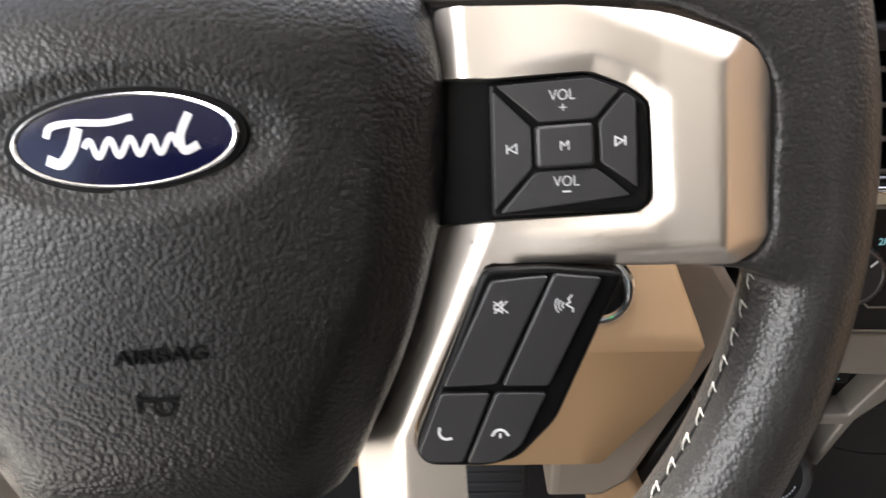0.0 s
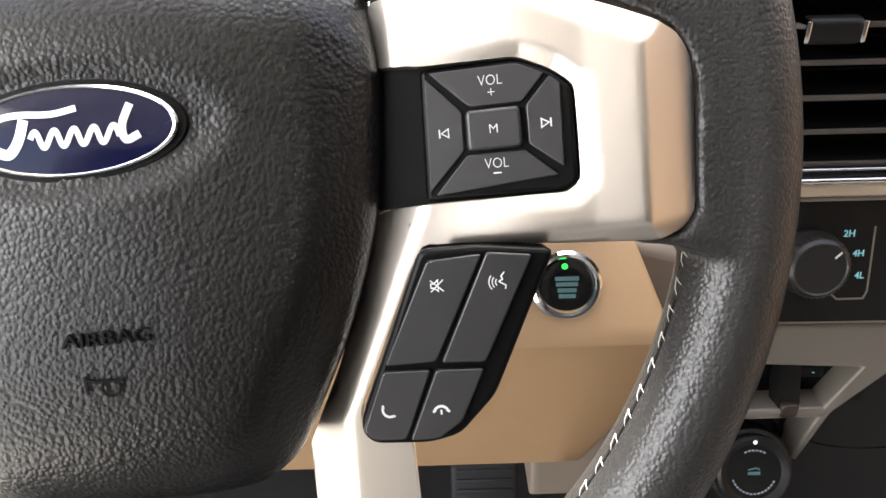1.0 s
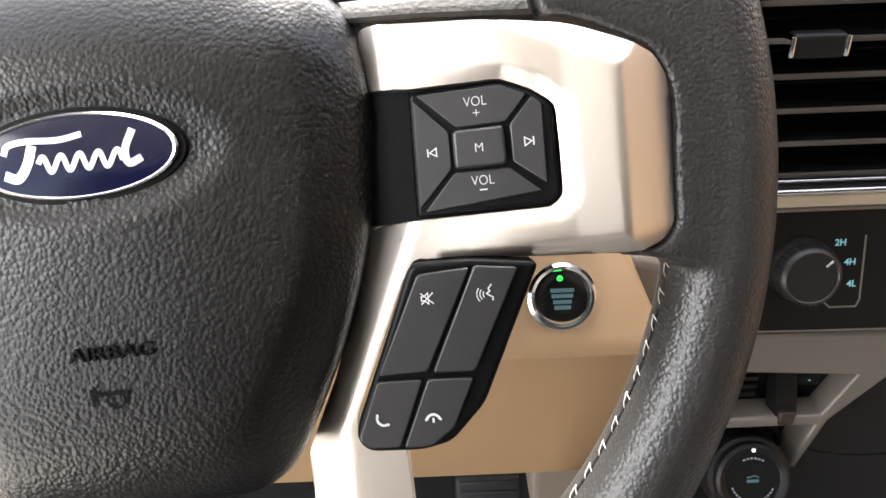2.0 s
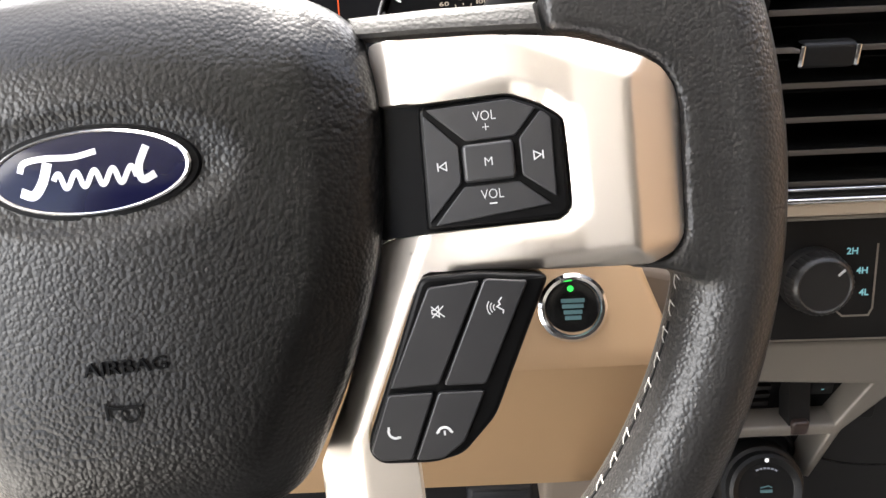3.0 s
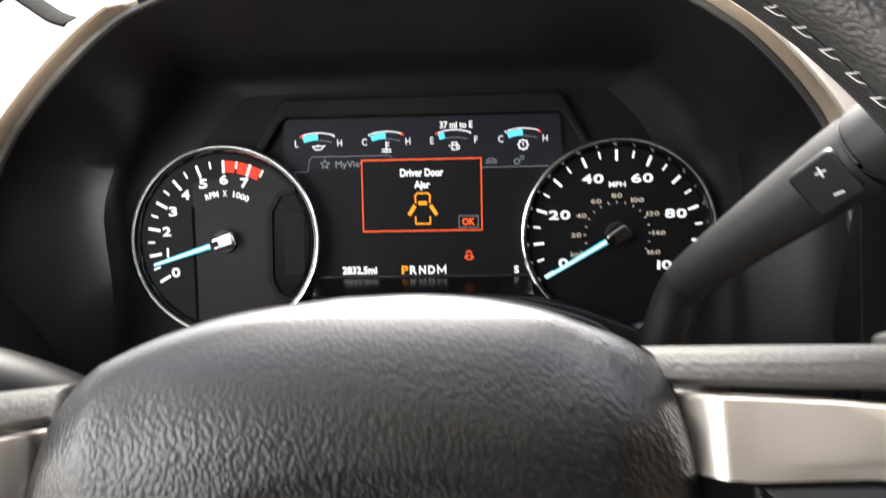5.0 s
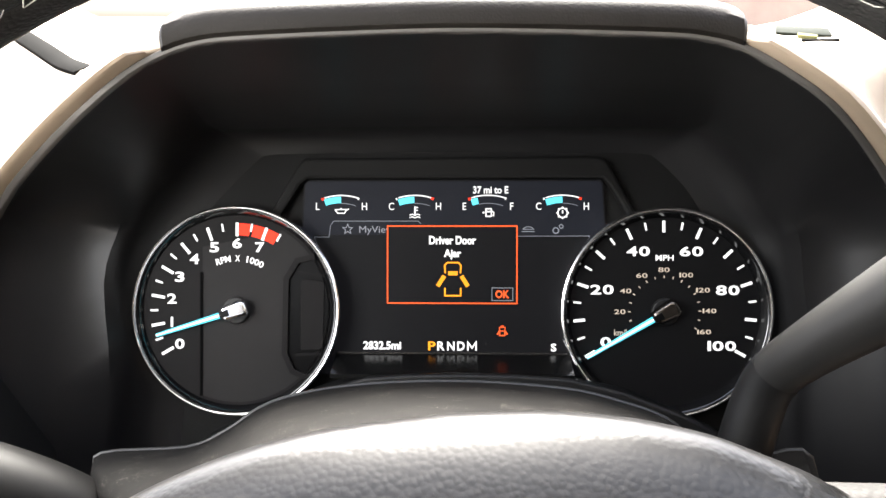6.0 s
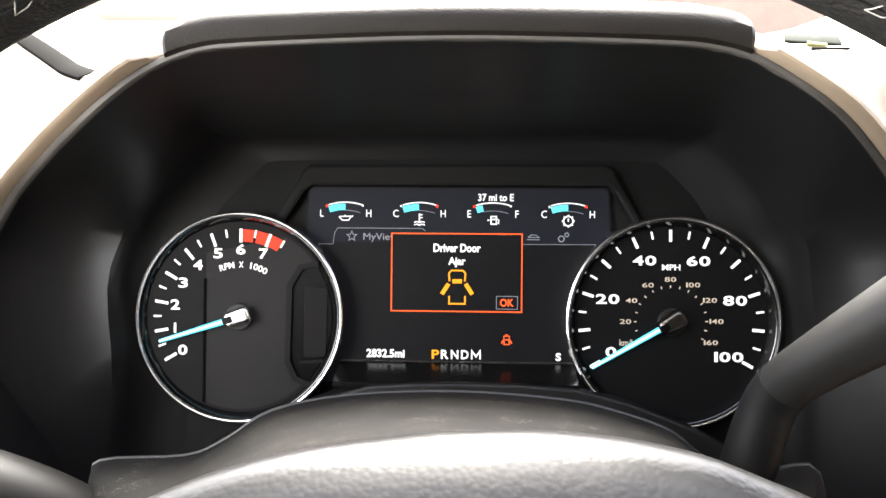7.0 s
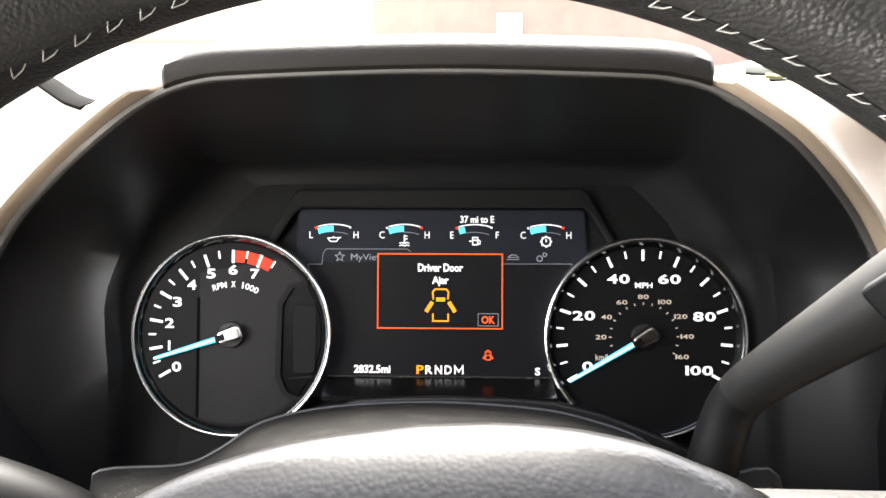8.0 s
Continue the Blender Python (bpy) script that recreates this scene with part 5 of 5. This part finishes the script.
panel("stack_lower_trim", [(200, 470.5), (420, 468), (420, 434), (336, 434), (302, 394), (288, 350), (282, 352), (294, 390), (200, 390), (200, 399), (296, 399), (313, 433), (200, 441)], SY0 - 0.002, 0.03, STACK_TRIM, "dull grey trim frame round the brake controller", "trim", 0.003)
ctrl = thing("trailer_brake_controller", Matrix.Translation((0, SY0 + 0.018, 0)), "black trailer brake controller with a squeeze lever", "controller")
part("controller_body", box(0.205, 0.335, 0, 0.03, 0.385, 0.445, 0.002), PAD_BLACK, ctrl)
for k in range(5):
    part("body_rib", box(0.226, 0.256, -0.004, 0.004, 0.4045 + 0.0068 * k, 0.4085 + 0.0068 * k, 0.0012), BLACK, ctrl)
part("lever", loft([[(0.2655, y, z), (0.2795, y, z), (0.2815, y + 0.012, z), (0.2635, y + 0.012, z)] for y, z in ((-0.001, 0.438), (-0.007, 0.428), (-0.013, 0.412), (-0.018, 0.400), (-0.0185, 0.3965))], True, True, True), BLACK, ctrl)
part("lever_tip", box(0.2665, 0.2785, -0.0215, -0.010, 0.392, 0.4035, 0.0025, 3), LEVER_TIP, ctrl, "brown black finger tip of the lever")
for tx, x, z in (("+", 0.292, 0.4278), ("-", 0.292, 0.4158)):
    part("print", moved(lettering(tx, 0.007), Matrix.Translation((x, -0.0024, z)) @ Matrix.Rotation(radians(90), 4, "X")), LIT_TEAL, ctrl)
for z in (0.4105, 0.4225):
    part("gain_button", box(0.284, 0.300, -0.002, 0.01, z, z + 0.0105, 0.0018), BLACK, ctrl)

terrain = thing("terrain_dial", Matrix.Translation((0.2515, SY0 - 0.006, 0.3505)) @ Matrix.Rotation(radians(62), 4, "X"), "black round terrain dial with a lit centre", "rotary knob")
part("dial_skirt", lathe([(30, -14), (30, 2), (28.5, 5), (26, 6)]), BLACK, terrain)
part("dial_knob", lathe([(26, 5), (25.5, 12), (23.5, 14), (21.5, 13), (19, 11.2), (0.1, 11)]), BLACK, terrain)
for a in [*range(62, 122, 10), *range(202, 342, 10)]:
    part("print_bar", moved(stroke([(-0.0009, 0), (0.0009, 0)], 0.0012), Matrix.Rotation(radians(a - 90), 4, "Z") @ Matrix.Translation((0, 0.0152, 0.0113))), LIT_GREY, terrain)
part("print_mark", moved(merge(stroke([(-0.004, 0.0012), (0.0015, 0.0024), (0.004, 0.0012)], 0.0009), stroke([(-0.0042, -0.0012), (0.0042, -0.0012)], 0.0022)), Matrix.Translation((0, 0.0005, 0.0113))), DIM_TEAL, terrain)
for k in range(3):
    part("dial_step", lathe([(30.4 - 1.6 * k, -10 + 5 * k), (30.8 - 1.6 * k, -8 + 5 * k), (30.2 - 1.6 * k, -6.5 + 5 * k)]), BLACK, terrain)
part("index_lamp", moved(lathe([(0.1, 0.5), (1.2, 0.4), (1.5, 0)], 14), Matrix.Translation((0.0, 0.0215, 0.0140))), LIT_WHITE, terrain)
base = thing("stack_base", Matrix.Translation((0, SY0 + 0.022, 0)) @ Matrix.Rotation(radians(90), 4, "X"), "dark plastic lower centre stack under the terrain dial", "dash panel")
part("base_face", plate([(x * mm, z * mm) for x, z in [(200, 392), (300, 392), (420, 440), (420, 120), (150, 120), (172, 318)]], 0.04, 0.004, 3), BLACK, base)
part("base_seam", sweep([(x * mm, z * mm, -0.0006) for x, z in spline([(296, 352), (318, 341), (350, 336), (390, 338), (420, 344)], 5)], [0.0012] * 21, 8), BLACK_GLOSS, base, "thin glossy seam line")
part("dial_collar", moved(lathe([(34, -1), (34, 4), (32.5, 6), (31, 6.5), (31, 0)]), Matrix.Translation((0.2515, 0.351, 0.0))), BLACK, base)

# ---- pedals ----
pedal = thing("brake_pedal", Matrix.Translation((0.085, 0.60, 0.105)) @ Matrix.Rotation(radians(-28), 4, "X"), "black rubber brake pedal on a dark arm", "pedal")
part("pad", box(-0.036, 0.036, -0.008, 0.008, -0.03, 0.03, 0.005, 3), RUBBER, pedal)
for k in range(5):
    part("tread_rib", box(-0.030, 0.030, -0.0105, -0.0075, -0.024 + 0.011 * k, -0.019 + 0.011 * k, 0.001), RUBBER, pedal)
part("arm", sweep([(0, 0.008, 0.0), (0, 0.02, 0.06), (0.004, 0.03, 0.16), (0.006, 0.09, 0.30), (0.006, 0.18, 0.38)], [0.009, 0.010, 0.010, 0.010, 0.010], 12), BLACK, pedal)

# ---- cabin shell and outside ----
def slab(name, b, mat, label):
    return tagged(part(name, b, mat), label, "cabin", kind="structure")


slab("floor", box(-0.80, 1.20, -1.30, 0.95, -0.06, 0.0), CARPET, "dark carpeted cab floor")
slab("wall_front", box(-0.80, 1.20, 0.90, 0.95, 0.0, 0.70), CARPET, "dark carpeted firewall above the footwell")
slab("wall_rear", box(-0.80, 1.20, -1.30, -1.24, 0.0, 1.22), SEAT_TAN, "dark rear cab wall")
slab("ceiling", box(-0.70, 1.20, -1.30, 0.04, 1.22, 1.26), LINER, "pale cloth headliner")
slab("wall_left", box(-0.80, -0.75, 0.42, 0.90, 0.0, 0.70), SEAT_TAN, "dark cab side beside the open driver door")
# unseen; runs up past the window to block sky and reflect brown
slab("wall_right", box(1.15, 1.20, -0.30, 0.90, 0.0, 1.22), DOOR_PANEL, "unseen tan door side, closed over its window for brown reflections")
slab("wall_right_rear", box(1.15, 1.20, -1.24, -0.30, 0.0, 1.22), SEAT_TAN, "dark rear cab side")
slab("pillar", merge(sweep([(-0.77, 0.92, 0.66), (-0.73, 0.62, 0.96), (-0.66, 0.06, 1.23)], [0.035, 0.035, 0.04], 12)), LINER, "pale cloth windshield pillar")
slab("pillar", merge(sweep([(1.17, 0.92, 0.66), (1.13, 0.62, 0.96), (1.06, 0.06, 1.23)], [0.035, 0.035, 0.04], 12)), LINER, "pale cloth windshield pillar")
ground = part("ground", plate([(-900, -900), (900, -900), (900, 900), (-900, 900)], 0.3), CONCRETE)
ground.location = (0, 0, -0.75)
tagged(ground, "pale concrete ground outside the truck", "ground", kind="structure")

# brown building ahead, beyond the windshield
building = thing("building", Matrix.Translation((0.2, 14.0, -0.75)), "low brown brick building across the yard", "building")
part("wall", box(-2.0, 9.5, 0.0, 5.0, 0.0, 2.6), BRICK, building)
part("roof", box(-2.3, 9.8, -0.4, 5.2, 2.6, 2.85, 0.03), ROOF, building)
part("door", box(0.15, 0.6, -0.06, 0.02, 0.0, 2.1, 0.02), WHITE_PAINT, building, "white door")
